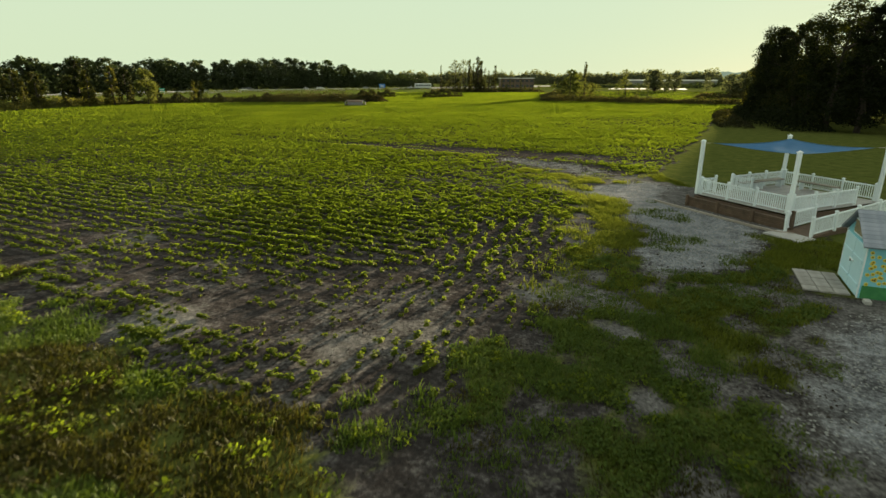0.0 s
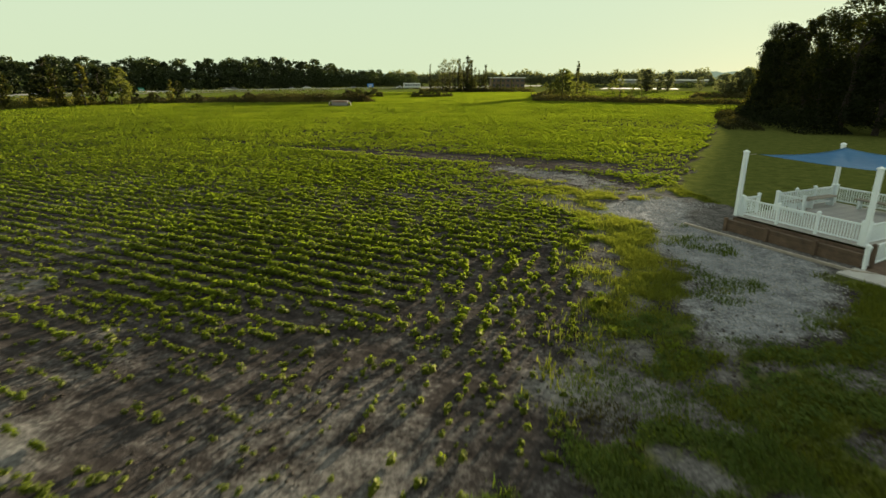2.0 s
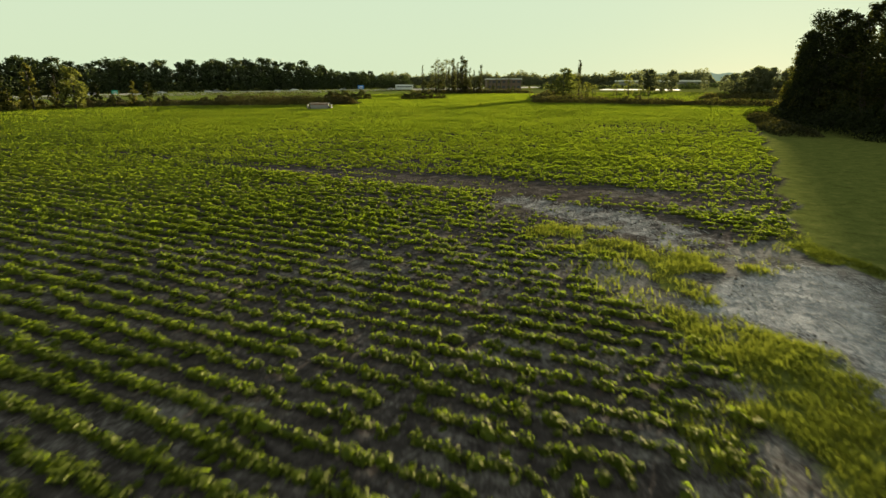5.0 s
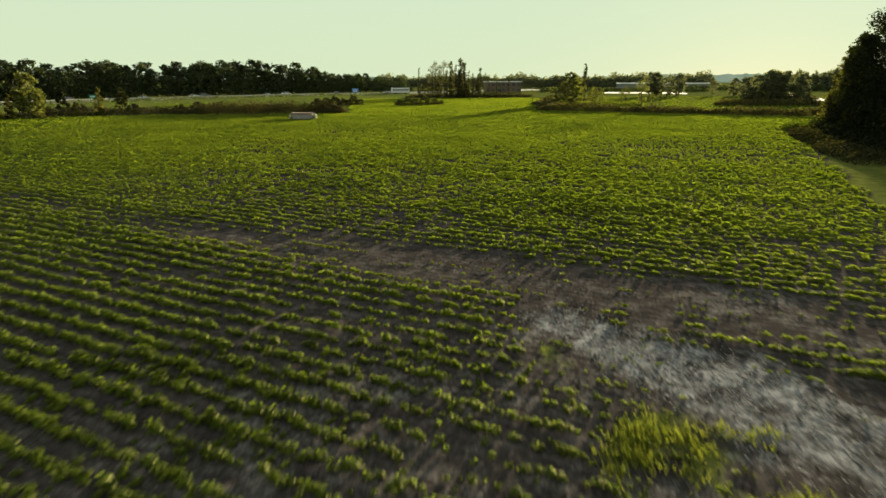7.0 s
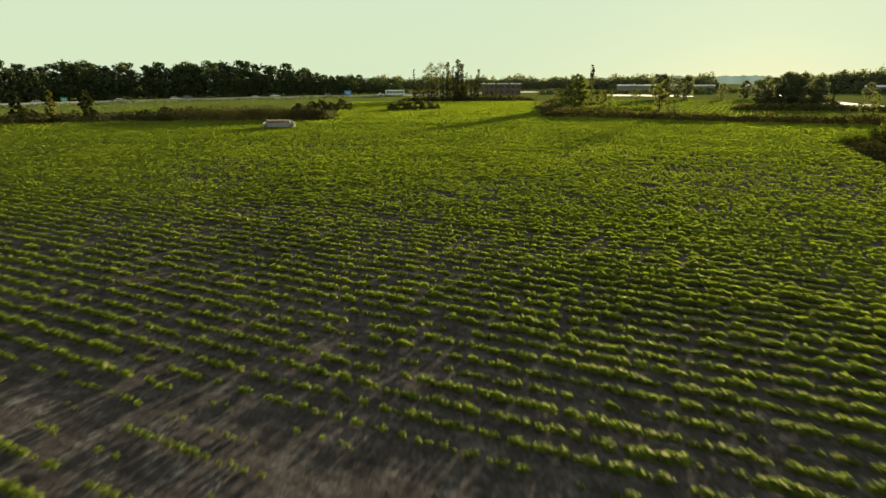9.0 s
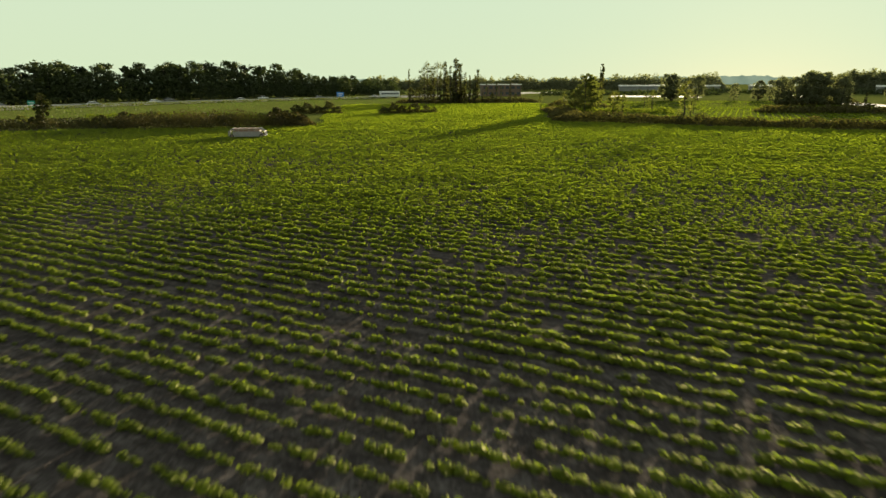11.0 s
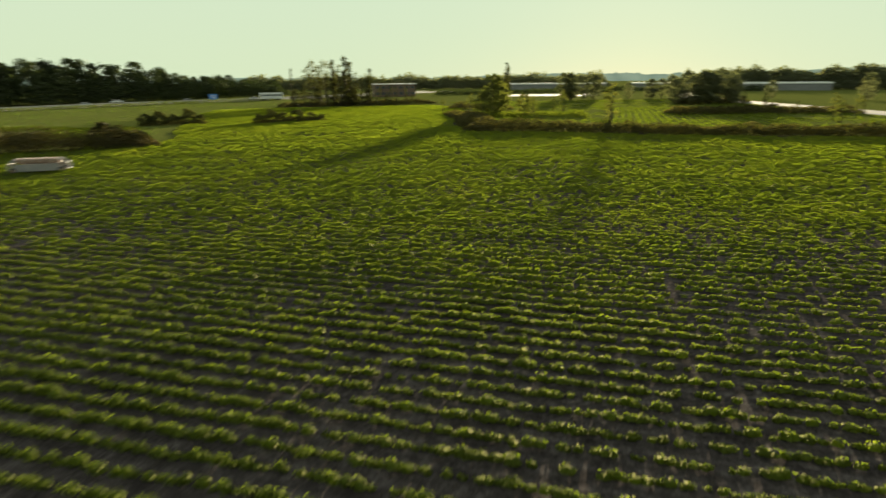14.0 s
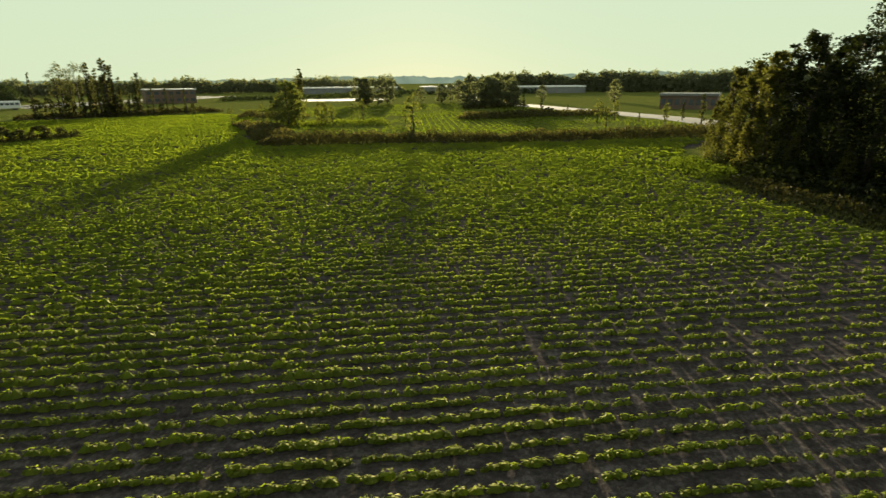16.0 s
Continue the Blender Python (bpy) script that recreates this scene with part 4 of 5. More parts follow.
thicket("roadside_weeds", "uneven weeds along the highway shoulder", [(-152, 141), (-126, 196), (-101, 243), (-76, 280), (-38, 319), (8, 357)], 4.0, 1.5, MEADOW, 9, 0.24, 73, 0.6)
thicket("far_scrub", "low scrub under the far trees", [(6, 277), (40, 277), (62, 284)], 6, 2.2, BANK, 12, 0.35, 59)
thicket("far_scrub", "low scrub under the far trees", [(58, 246), (66, 236), (72, 232)], 6, 2.4, BANK, 12, 0.35, 60)
thicket("clump_scrub", "brush under the clump of trees", [(134, 236), (164, 243)], 8, 3.0, BANK, 8, 0.4, 61)
thicket("clump_scrub", "brush under the clump of trees", [(98, 196), (122, 190), (140, 182)], 8, 2.2, BANK, 10, 0.4, 62)
# bright blades at the sunny tip; the grove's shade is put into darker ones
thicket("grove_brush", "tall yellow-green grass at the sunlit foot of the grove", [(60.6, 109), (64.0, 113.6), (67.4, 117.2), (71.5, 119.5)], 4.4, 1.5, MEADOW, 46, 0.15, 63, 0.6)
thicket("grove_brush", "rank grass and brush at the grove's foot, shade put into its dark colour", [(44.5, 76), (47.5, 84), (52, 92), (55.8, 100), (61.6, 109)], 4.4, 1.3, BANK_DARK, 46, 0.15, 65, 0.6)
thicket("grove_shade_brush", "brush under the grove trees, shade put into its near-black leaves", [(51, 70), (53, 82), (56.5, 93), (60.5, 101), (65.5, 109), (71, 115.5)], 6.0, 2.8, LEAF, 40, 0.17, 64, 0.3)
# the haze over these woods comes from their pale leaf colour
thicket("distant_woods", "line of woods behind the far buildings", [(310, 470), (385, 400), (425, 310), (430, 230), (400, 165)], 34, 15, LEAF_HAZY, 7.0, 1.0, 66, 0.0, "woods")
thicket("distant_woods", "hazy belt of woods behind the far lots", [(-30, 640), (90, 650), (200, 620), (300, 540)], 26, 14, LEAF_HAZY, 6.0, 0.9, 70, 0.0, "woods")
thicket("lot_hedge", "dark belt of brush before the far lots", [(92, 392), (140, 404), (200, 385)], 7, 3.2, LEAF_FAR, 5, 0.55, 71, 0.1)
thicket("lot_hedge", "dark belt of brush before the far lots", [(190, 445), (260, 420), (310, 372)], 8, 4.2, LEAF_FAR, 5, 0.6, 72, 0.1)


def meadow(name, label, poly, n, tall, mat, seed):
    """Rough meadow: upright blades strewn over a piece of land."""
    r = np.random.default_rng(seed)
    px, py = [p[0] for p in poly], [p[1] for p in poly]
    x, y = r.uniform(min(px), max(px), n), r.uniform(min(py), max(py), n)
    keep = (inside(poly, x, y) > 0) & (value_noise(x, y, 6.0, seed) + 0.4 * value_noise(x, y, 2.0, seed + 1) > 0.45)
    x, y = x[keep], y[keep]
    h = tall * r.uniform(0.4, 1.2, len(x)) * (0.4 + value_noise(x, y, 9.0, seed + 2))
    a = np.stack([r.normal(0, 0.3, len(x)), r.normal(0, 0.3, len(x)), np.ones(len(x))], -1) * (0.5 * h)[:, None]
    az = r.uniform(0, np.pi, len(x))
    v, f = leaf_quads(np.stack([x, y, 0.45 * h], -1), a, np.stack([np.cos(az), np.sin(az), 0 * az], -1) * (0.16 + 0.1 * h)[:, None])
    return tagged(new(name, quick_mesh(name, v, f, mat)), label, "grass", kind="stuff")


meadow("rough_meadow", "rough green meadow between field and highway", [(-12, 168), (-80, 158), (-130, 140), (-118, 210), (-92, 262), (-40, 318), (0, 344), (8, 284), (-16, 224)], 15000, 0.26, CLOVER, 81)
meadow("rough_meadow", "rough olive meadow beyond the weedy bank", [(44, 178), (60, 164), (104, 138), (126, 150), (150, 220), (166, 280), (70, 290), (62, 240)], 24000, 0.4, MEADOW, 84)


# the hazy skyline, more than a mile off; its haze is an emissive grey-green
RIDGE, rn, rl_, rout = material("haze_glow_ridge")
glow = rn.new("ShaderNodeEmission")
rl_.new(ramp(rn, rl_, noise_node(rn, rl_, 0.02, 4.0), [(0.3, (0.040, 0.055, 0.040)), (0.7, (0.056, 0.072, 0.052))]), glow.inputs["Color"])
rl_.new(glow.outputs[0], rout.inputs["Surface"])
bear = np.radians(np.linspace(-60, 110, 1400))
R = 2400.0
wave_h = 18 + 12 * value_noise(bear * 14, 0 * bear, 1.0, 91) + 10 * value_noise(bear * 60, 0 * bear, 1.0, 92) + 6 * value_noise(bear * 240, 0 * bear, 1.0, 93)
wave_h *= 0.55 + 0.5 * np.clip((np.degrees(bear) - 10) / 40, 0, 1)
bx, by = R * np.sin(bear), R * np.cos(bear)
v = np.concatenate([np.stack([bx, by, 0 * bx - 3], -1), np.stack([bx, by, wave_h], -1)])
k = np.arange(len(bear) - 1)
tagged(new("backdrop", quick_mesh("backdrop", v, np.stack([k, k + 1, k + 1 + len(bear), k + len(bear)], -1), RIDGE)), "wooded ridge backdrop on the far skyline, its haze painted as a glow", "backdrop", kind="structure")


# ---- mown grass and weeds near the path ----
def tufts(name, label, x, y, tall, blades, mat, wide=0.10):
    n = len(x)
    X, Y, Z = (np.repeat(a, blades) for a in (x, y, ground_z(x, y)))
    H = np.repeat(tall * rng.uniform(0.5, 1.3, n), blades) * rng.uniform(0.6, 1.2, n * blades)
    az = rng.uniform(0, 2 * np.pi, n * blades)
    lean = rng.uniform(0.15, 0.9, n * blades) * H
    bx, by = X + rng.normal(0, wide, n * blades), Y + rng.normal(0, wide, n * blades)
    w = 0.012 + 0.06 * H
    v = np.stack([np.stack([bx - np.sin(az) * w, by + np.cos(az) * w, Z - 0.01], -1), np.stack([bx + np.sin(az) * w, by - np.cos(az) * w, Z - 0.01], -1),
                  np.stack([bx + np.cos(az) * lean, by + np.sin(az) * lean, Z + H], -1)], 1).reshape(-1, 3)
    return tagged(new(name, quick_mesh(name, v, np.arange(len(v)).reshape(-1, 3), mat)), label, "grass", kind="stuff")


n = 240000
x, y = rng.uniform(-18, 17.5, n), rng.uniform(5, 44, n)
g = cover(x, y)[0]
deck_in = (inside([(14.4, 30.3), (15.2, 22.2), (17.0, 21.6), (25, 25.0), (22.4, 33)], x, y) > 0) | (inside([(12.6, 16.2), (13.8, 15.3), (16.4, 14.0), (17.6, 16.6), (15.0, 18.0), (13.4, 18.3)], x, y) > -0.15)
keep = (g * (0.15 + 1.1 * value_noise(x, y, 0.7, 44)) > rng.uniform(0.15, 0.8, n)) & (near_path(x, y) < 28) & ~deck_in
x, y = x[keep], y[keep]
shade = value_noise(x, y, 3.0, 45)
lawn = (x > 1.0)
deep = lawn & (y < 15) & (x < 7.5)
tufts("lawn_clover", "deep green clover and grass at the field corner", x[deep], y[deep], 0.12, 6, CLOVER)
lawn &= ~deep
tufts("lawn_grass", "short uneven green grass between field and gravel", x[lawn & (shade > 0.3)], y[lawn & (shade > 0.3)], 0.14, 6, GRASS)
tufts("lawn_weeds", "low green grass and weeds beside the gravel", x[lawn & (shade <= 0.3)], y[lawn & (shade <= 0.3)], 0.12, 6, GRASS)
left_side = ~lawn & ~deep
rough = left_side & (shade > 0.42)
tufts("edge_weeds", "rough weedy grass with brown patches at the field corner", x[left_side & ~rough], y[left_side & ~rough], 0.15, 6, WEED)
tufts("edge_grass", "dark green rough grass at the field corner", x[rough], y[rough], 0.15, 6, CLOVER)
n = 16000
x, y = rng.uniform(0.3, 17, n), rng.uniform(5.5, 21, n)
shed_in = inside([(12.6, 16.2), (13.8, 15.3), (16.4, 14.0), (17.6, 16.6), (15.0, 18.0), (13.4, 18.3)], x, y) > -0.2
deck_in = inside([(14.4, 30.3), (15.2, 22.2), (17.0, 21.6), (25, 25.0), (22.4, 33)], x, y) > 0
g, v_, c_, crop_in = cover(x, y)
keep = (0.6 * value_noise(x, y, 1.4, 51) + 0.4 * value_noise(x, y, 0.5, 52) > 0.5 + 0.25 * v_) & (crop_in < 0.3) & ~shed_in & ~deck_in
x, y = x[keep], y[keep]
part_dry = value_noise(x, y, 1.1, 53) > 0.6
tufts("sparse_grass", "thin grass seedlings strewn over grey dirt", x[~part_dry], y[~part_dry], 0.08, 7, CLOVER, 0.09)
tufts("dry_grass", "thin dry yellowish grass strewn over grey dirt", x[part_dry], y[part_dry], 0.08, 6, WEED, 0.09)
n = 1500
x, y = rng.uniform(-18, 12, n), rng.uniform(6, 22, n)
keep = (cover(x, y)[0] > 0.35) & (value_noise(x, y, 2.5, 46) > 0.45) & (x < 8)
plants(x[keep], y[keep], 18, 0.26, 0.66, 0.8, "broadleaf_weeds", SOY, "scattered yellow-green broadleaf weeds in the rough grass")
n = 2800
x, y = rng.uniform(2, 18, n), rng.uniform(16, 42, n)
keep = (np.abs(cover(x, y)[3]) < 0.9) & (value_noise(x, y, 2.0, 47) > 0.35)
tufts("field_margin_grass", "bright green grass along the crop's margin", x[keep], y[keep], 0.19, 8, GRASS, 0.14)
n = 6500
x, y = rng.uniform(0.2, 14, n), rng.uniform(6.5, 20, n)
keep = (cover(x, y)[0] > 0.45) & (value_noise(x, y, 2.3, 48) > 0.3) & (cover(x, y)[1] < 0.3) & ~(inside([(12.6, 16.2), (13.8, 15.3), (16.4, 14.0), (17.6, 16.6), (15.0, 18.0), (13.4, 18.3)], x, y) > -0.2)
plants(x[keep], y[keep], 18, 0.17, 0.75, 0.75, "clover_clumps", CLOVER, "dark green clover and weed clumps in the rough lawn")


# ---- shade deck beside the gravel ----
AX = Vector((6.5, 2.55)).normalized()          # along the long side
DECK_M = Matrix.Translation((17.4, 24.35, 0)) @ Matrix.Rotation(math.atan2(AX.y, AX.x), 4, "Z")
DL, DW, FLOOR = 7.0, 5.45, 0.55


def deck_at(u, v, z=0.0, turn=0.0):
    return DECK_M @ pose(u, v, z, 0, 0, turn)


deck = thing("shade_deck", "raised grey timber deck with dark skirting, edged with white railings", "deck", DECK_M)
board_mesh = None
nb = 36
for k in range(nb):
    w = DW / nb
    if board_mesh is None:
        bm = one_box(DL, w - 0.008, 0.04, Matrix(), 0.004)
        first = part("deck_board", bm, DECK, deck)
        board_mesh = first.data
        ob = first
    else:
        ob = part("deck_board", board_mesh, DECK, deck)
    ob.matrix_basis = pose(DL / 2, w * (k + 0.5), FLOOR - 0.04)
for nm, m, sx, sy in (("skirt", pose(DL / 2, -0.02, 0), DL + 0.08, 0.04), ("skirt", pose(DL / 2, DW + 0.02, 0), DL + 0.08, 0.04), ("skirt", pose(-0.02, DW / 2, 0), 0.04, DW), ("skirt", pose(DL + 0.02, DW / 2, 0), 0.04, DW)):
    ob = part(nm, one_box(sx, sy, FLOOR - 0.05, Matrix(), 0.004), TIMBER, deck)
    ob.matrix_basis = m @ pose(0, 0, -0.06)


def railing(name, length, posts, m, gap=0.11):
    """White vinyl railing: two rails, square posts with caps and many slim balusters."""
    root = thing(name, "white vinyl railing with slim balusters and capped posts", "railing", m, "deck railings")
    for k in range(posts):
        x0 = length * k / (posts - 1)
        po = part("post", one_box(0.11, 0.11, 0.88, pose(x0, 0, 0), 0.008), WHITE, root)
        bm = one_box(0.14, 0.14, 0.03, pose(x0, 0, 0.88), 0.006)
        bmesh.ops.create_cone(bm, cap_ends=True, segments=4, radius1=0.09, radius2=0.01, depth=0.05, matrix=pose(x0, 0, 0.935, 0, 0, 45))
        part("cap", bm, WHITE, po)
    part("top_rail", one_box(length, 0.06, 0.07, pose(length / 2, 0, 0.74), 0.008), WHITE, root)
    part("bottom_rail", one_box(length, 0.05, 0.06, pose(length / 2, 0, 0.10), 0.006), WHITE, root)
    shared = None
    n_b = int(length / gap)
    for k in range(n_b):
        x0 = length * (k + 0.5) / n_b
        if min(abs(x0 - length * j / (posts - 1)) for j in range(posts)) < 0.07:
            continue
        if shared is None:
            ob = part("baluster", one_box(0.035, 0.035, 0.60), WHITE, root)
            shared = ob.data
        else:
            ob = part("baluster", shared, WHITE, root)
        ob.matrix_basis = pose(x0, 0, 0.15)
    return root


IN = 0.10
railing("deck_railing", DW - 0.5, 4, deck_at(IN, 0.25, FLOOR, 90))
railing("deck_railing", DL - 2.2, 4, deck_at(0.25, IN, FLOOR, 0))
railing("deck_railing", 1.1, 2, deck_at(0.2, DW - IN, FLOOR, 0))
railing("deck_railing", DL - 2.8, 4, deck_at(2.6, DW - IN, FLOOR, 0))
railing("deck_railing", 1.2, 2, deck_at(2.55, DW - 1.4, FLOOR, 90))
railing("deck_railing", DW - 0.5, 4, deck_at(DL - IN, 0.25, FLOOR, 90))

for u, v in ((0, 0), (0, DW), (DL, DW), (DL, 0)):
    mast = thing("sail_post", "tall white square post that holds the shade sail", "post", deck_at(u + (-0.06 if v else 0.06) if u == 0 else u - 0.08, v + (0.1 if v == 0 else -0.1), FLOOR, 0), "sail posts")
    part("shaft", one_box(0.17, 0.17, 2.86, Matrix(), 0.012), WHITE, mast)
    bm = one_box(0.21, 0.21, 0.04, pose(0, 0, 2.86), 0.008)
    bmesh.ops.create_cone(bm, cap_ends=True, segments=4, radius1=0.13, radius2=0.01, depth=0.07, matrix=pose(0, 0, 2.935, 0, 0, 45))
    part("cap", bm, WHITE, mast)
    bm = bmesh.new()
    bmesh.ops.create_cone(bm, cap_ends=True, segments=10, radius1=0.03, radius2=0.03, depth=0.10, matrix=pose(0.0, 0.0, 2.76, 90, 0, 45))
    part("hook", bm, ROPE, mast)

# the blue sail, slung between the four posts on ropes
sail = thing("shade_sail", "taut blue fabric shade sail slung between white posts", "shade sail", DECK_M)
bm = bmesh.new()
N = 16
grid_v = {}
cor = {(0, 0): Vector((0.35, 0.35, 3.30)), (0, 1): Vector((0.35, DW - 0.30, 3.33)), (1, 1): Vector((DL - 0.35, DW - 0.35, 3.32)), (1, 0): Vector((DL - 0.5, 0.4, 3.30))}
for i in range(N + 1):
    for j in range(N + 1):
        a, c = i / N, j / N
        p = cor[(0, 0)] * (1 - a) * (1 - c) + cor[(1, 0)] * a * (1 - c) + cor[(0, 1)] * (1 - a) * c + cor[(1, 1)] * a * c
        cx, cy = DL / 2, DW / 2
        ea, ec = 4 * a * (1 - a), 4 * c * (1 - c)
        pull_a, pull_c = 0.16 * ec * (2 * a - 1) ** 2, 0.16 * ea * (2 * c - 1) ** 2
        p.x += (cx - p.x) * (pull_a + 0.0) * 0.9
        p.y += (cy - p.y) * (pull_c + 0.0) * 0.9
        p.z += -0.28 * ea * ec + 0.12 * (2 * a - 1) * (2 * c - 1) * 0 - 0.10 * (ea * (1 - ec) + ec * (1 - ea))
        grid_v[i, j] = bm.verts.new(p)
for i in range(N):
    for j in range(N):
        bm.faces.new((grid_v[i, j], grid_v[i + 1, j], grid_v[i + 1, j + 1], grid_v[i, j + 1]))
bmesh.ops.solidify(bm, geom=bm.faces[:], thickness=0.012)
cloth = part("cloth", bm, BLUE_CLOTH, sail)
for f in cloth.data.polygons:
    f.use_smooth = True
for k, (u, v) in {(0, 0): (0.14, 0.16), (0, 1): (0.14, DW - 0.16), (1, 1): (DL - 0.14, DW - 0.16), (1, 0): (DL - 0.14, 0.16)}.items():
    bm = bmesh.new()
    tube(bm, cor[k], (u, v, 3.32), 0.012, 0.012, 6)
    part("rope", bm, ROPE, sail)

# benches and a table on the deck
def bench(m, length=1.8):
    root = thing("bench", "simple wooden bench with white legs on the deck", "bench", m, "deck benches")
    part("seat", one_box(length, 0.40, 0.06, pose(0, 0, 0.42), 0.01), EDGING, root)
    for s in (-1, 1):
        part("leg", one_box(0.08, 0.34, 0.42, pose(s * (length / 2 - 0.2), 0, 0), 0.006), WHITE, root)
    part("stretcher", one_box(length - 0.4, 0.05, 0.08, pose(0, 0, 0.18), 0.005), WHITE, root)


for u, v, t, ln in ((3.5, DW - 0.55, 0, 1.2), (5.3, DW - 0.5, 0, 2.0), (DL - 0.55, 2.9, 90, 2.2), (3.2, 0.6, 0, 1.5)):
    bench(deck_at(u, v, FLOOR, t), ln)

# ramp outside the deck's front, with its own railings
walkway = thing("access_ramp", "sloping timber access ramp beside the deck", "ramp", deck_at(-1.15, -1.9))
bm = bmesh.new()
prof = [(0, 0.0), (6.2, 0.0), (6.2, FLOOR), (0, 0.06)]
vs = [[bm.verts.new((u, v, z)) for u, z in prof] for v in (0.0, 1.25)]
bm.faces.new(vs[0][::-1])
bm.faces.new(vs[1])
for k in range(4):
    bm.faces.new((vs[0][k], vs[0][(k + 1) % 4], vs[1][(k + 1) % 4], vs[1][k]))
part("slope", bm, TIMBER, walkway)
slope = math.degrees(math.atan2(FLOOR - 0.06, 6.2))
railing("ramp_railing", 6.2, 5, deck_at(-1.15, -1.87, 0.06) @ pose(0, 0, 0, 0, -slope, 0))
railing("ramp_railing", 1.9, 2, deck_at(-1.15, -0.70, 0.06) @ pose(0, 0, 0, 0, -slope, 0))
pad = part("concrete_pad", one_box(1.1, 1.7, 0.10, Matrix(), 0.015), CONCRETE)
pad.matrix_world = deck_at(-1.75, -1.3, -0.04)
tagged(pad, "pale concrete pad at the foot of the ramp", "concrete pad")

# low timber wall and edging along the deck's gravel side
wall = thing("timber_retaining_wall", "low dark timber retaining wall along the deck", "retaining wall", deck_at(-0.75, -0.75))
for k in range(3):
    part("sleeper", one_box(0.16, DW + 0.6, 0.17, pose(0, (DW + 0.6) / 2, 0.175 * k - 0.04), 0.012), TIMBER, wall)
for v in (0.0, 2.0, 4.0, DW + 0.5):
    part("stake", one_box(0.14, 0.14, 0.62 if v else 1.0, pose(-0.12, v, -0.04), 0.01), TIMBER, wall)
edging = thing("edging_board", "weathered timber edging boards between deck and gravel", "edging", deck_at(-1.7, 0, -0.03))
part("board", one_box(0.10, 4.4, 0.12, pose(0, 4.5, 0), 0.01), EDGING, edging)
part("board", one_box(0.10, 2.9, 0.12, pose(0.03, 0.83, 0, 0, 0, 1.5), 0.01), EDGING, edging)
part("board", one_box(0.10, 0.75, 0.12, pose(0.22, -0.9, 0, 0, 0, 38), 0.01), EDGING, edging)

# ---- painted garden shed ----
FX = Vector((1.05, 2.2)).normalized()
SHED_M = Matrix.Translation((13.85, 15.55, 0)) @ Matrix.Rotation(math.atan2(FX.y, FX.x), 4, "Z")   # x along the door front, -y into the shed
SW, SD, SH, SR = 2.4, 2.8, 1.75, 0.75
TEAL = solid("painted_mural_wall", (0.17, 0.46, 0.58), (0.28, 0.60, 0.72), 2.0, 0.6, 0, 0.1)
GRASSPAINT = solid("mural_green", (0.03, 0.16, 0.06), (0.08, 0.26, 0.09), 5.0, 0.6)
YELLOW = solid("mural_yellow", (0.65, 0.50, 0.04), (0.75, 0.62, 0.08), 8.0, 0.6)
BROWNDOT = solid("mural_brown", (0.06, 0.035, 0.015), (0.10, 0.06, 0.03), 8.0, 0.6)
REDBARN = solid("mural_red", (0.20, 0.05, 0.05), (0.30, 0.09, 0.08), 5.0, 0.6)
PICTURE = solid("sign_picture", (0.10, 0.09, 0.06), (0.35, 0.28, 0.16), 9.0, 0.5)
shed = thing("garden_shed", "small pale blue garden shed with grey shingle roof and sunflower mural", "shed", SHED_M)
bm = bmesh.new()
prof = [(0, 0), (SW, 0), (SW, SH), (SW / 2, SH + SR), (0, SH)]
fr = [bm.verts.new((u, 0, z)) for u, z in prof]
bk = [bm.verts.new((u, -SD, z)) for u, z in prof]
bm.faces.new(fr)
bm.faces.new(bk[::-1])
for k in range(5):
    bm.faces.new((fr[k], bk[k], bk[(k + 1) % 5], fr[(k + 1) % 5]))
bmesh.ops.recalc_face_normals(bm, faces=bm.faces[:])
part("wall", bm, TEAL, shed)
for side in (0, 1):
    length = math.hypot(SW / 2 + 0.2, SR + 0.12)
    ang = math.degrees(math.atan2(SR, SW / 2))
    base_m = pose(-0.17, -SD / 2, SH - 0.06, 0, -ang, 0) if side == 0 else pose(SW + 0.17, -SD / 2, SH - 0.06, 0, -ang, 0) @ Matrix.Identity(4)
    if side:
        base_m = pose(SW + 0.17, -SD / 2, SH - 0.06, 0, 0, 180) @ pose(0, 0, 0, 0, -ang, 0)
    roof = part("roof", one_box(length, SD + 0.35, 0.05, pose(length / 2, 0, 0.0), 0.006), SHINGLE, shed)
    roof.matrix_basis = base_m
    rows_n = 9
    shared = None
    for k in range(rows_n):
        ob = part("shingle_course", one_box(length / rows_n + 0.03, SD + 0.37, 0.014, Matrix(), 0.003) if shared is None else shared, SHINGLE, roof)
        shared = ob.data
        ob.matrix_basis = pose(length * (k + 0.5) / rows_n, 0, 0.055, 0, 2.2, 0)
for s in (0, 1):
    dr = part("door", one_box(SW / 2 - 0.10, 0.04, SH - 0.14, pose(0, 0, 0), 0.008), DOORWHITE, shed, "pale blue-white plank door")
    dr.matrix_basis = pose(SW / 4 + 0.03 + s * (SW / 2 - 0.06), 0.02, 0.05)
    for z in (0.28, 1.05):
        rail = part("brace", one_box(SW / 2 - 0.18, 0.025, 0.09, pose(0, 0.032, z), 0.004), DOORWHITE, dr)
hb = part("latch", one_box(0.42, 0.03, 0.05, Matrix(), 0.005), WHITE, shed, "white sliding bar latch")
hb.matrix_basis = pose(SW / 2, 0.055, 0.92)
lk = part("padlock", one_box(0.05, 0.03, 0.07, Matrix(), 0.008), BROWNDOT, shed, "dark padlock")
lk.matrix_basis = pose(SW / 2, 0.085, 0.87)
sg = part("gable_sign", one_box(0.95, 0.03, 0.50, Matrix(), 0.01), WHITE, shed, "white-framed picture sign in the gable")
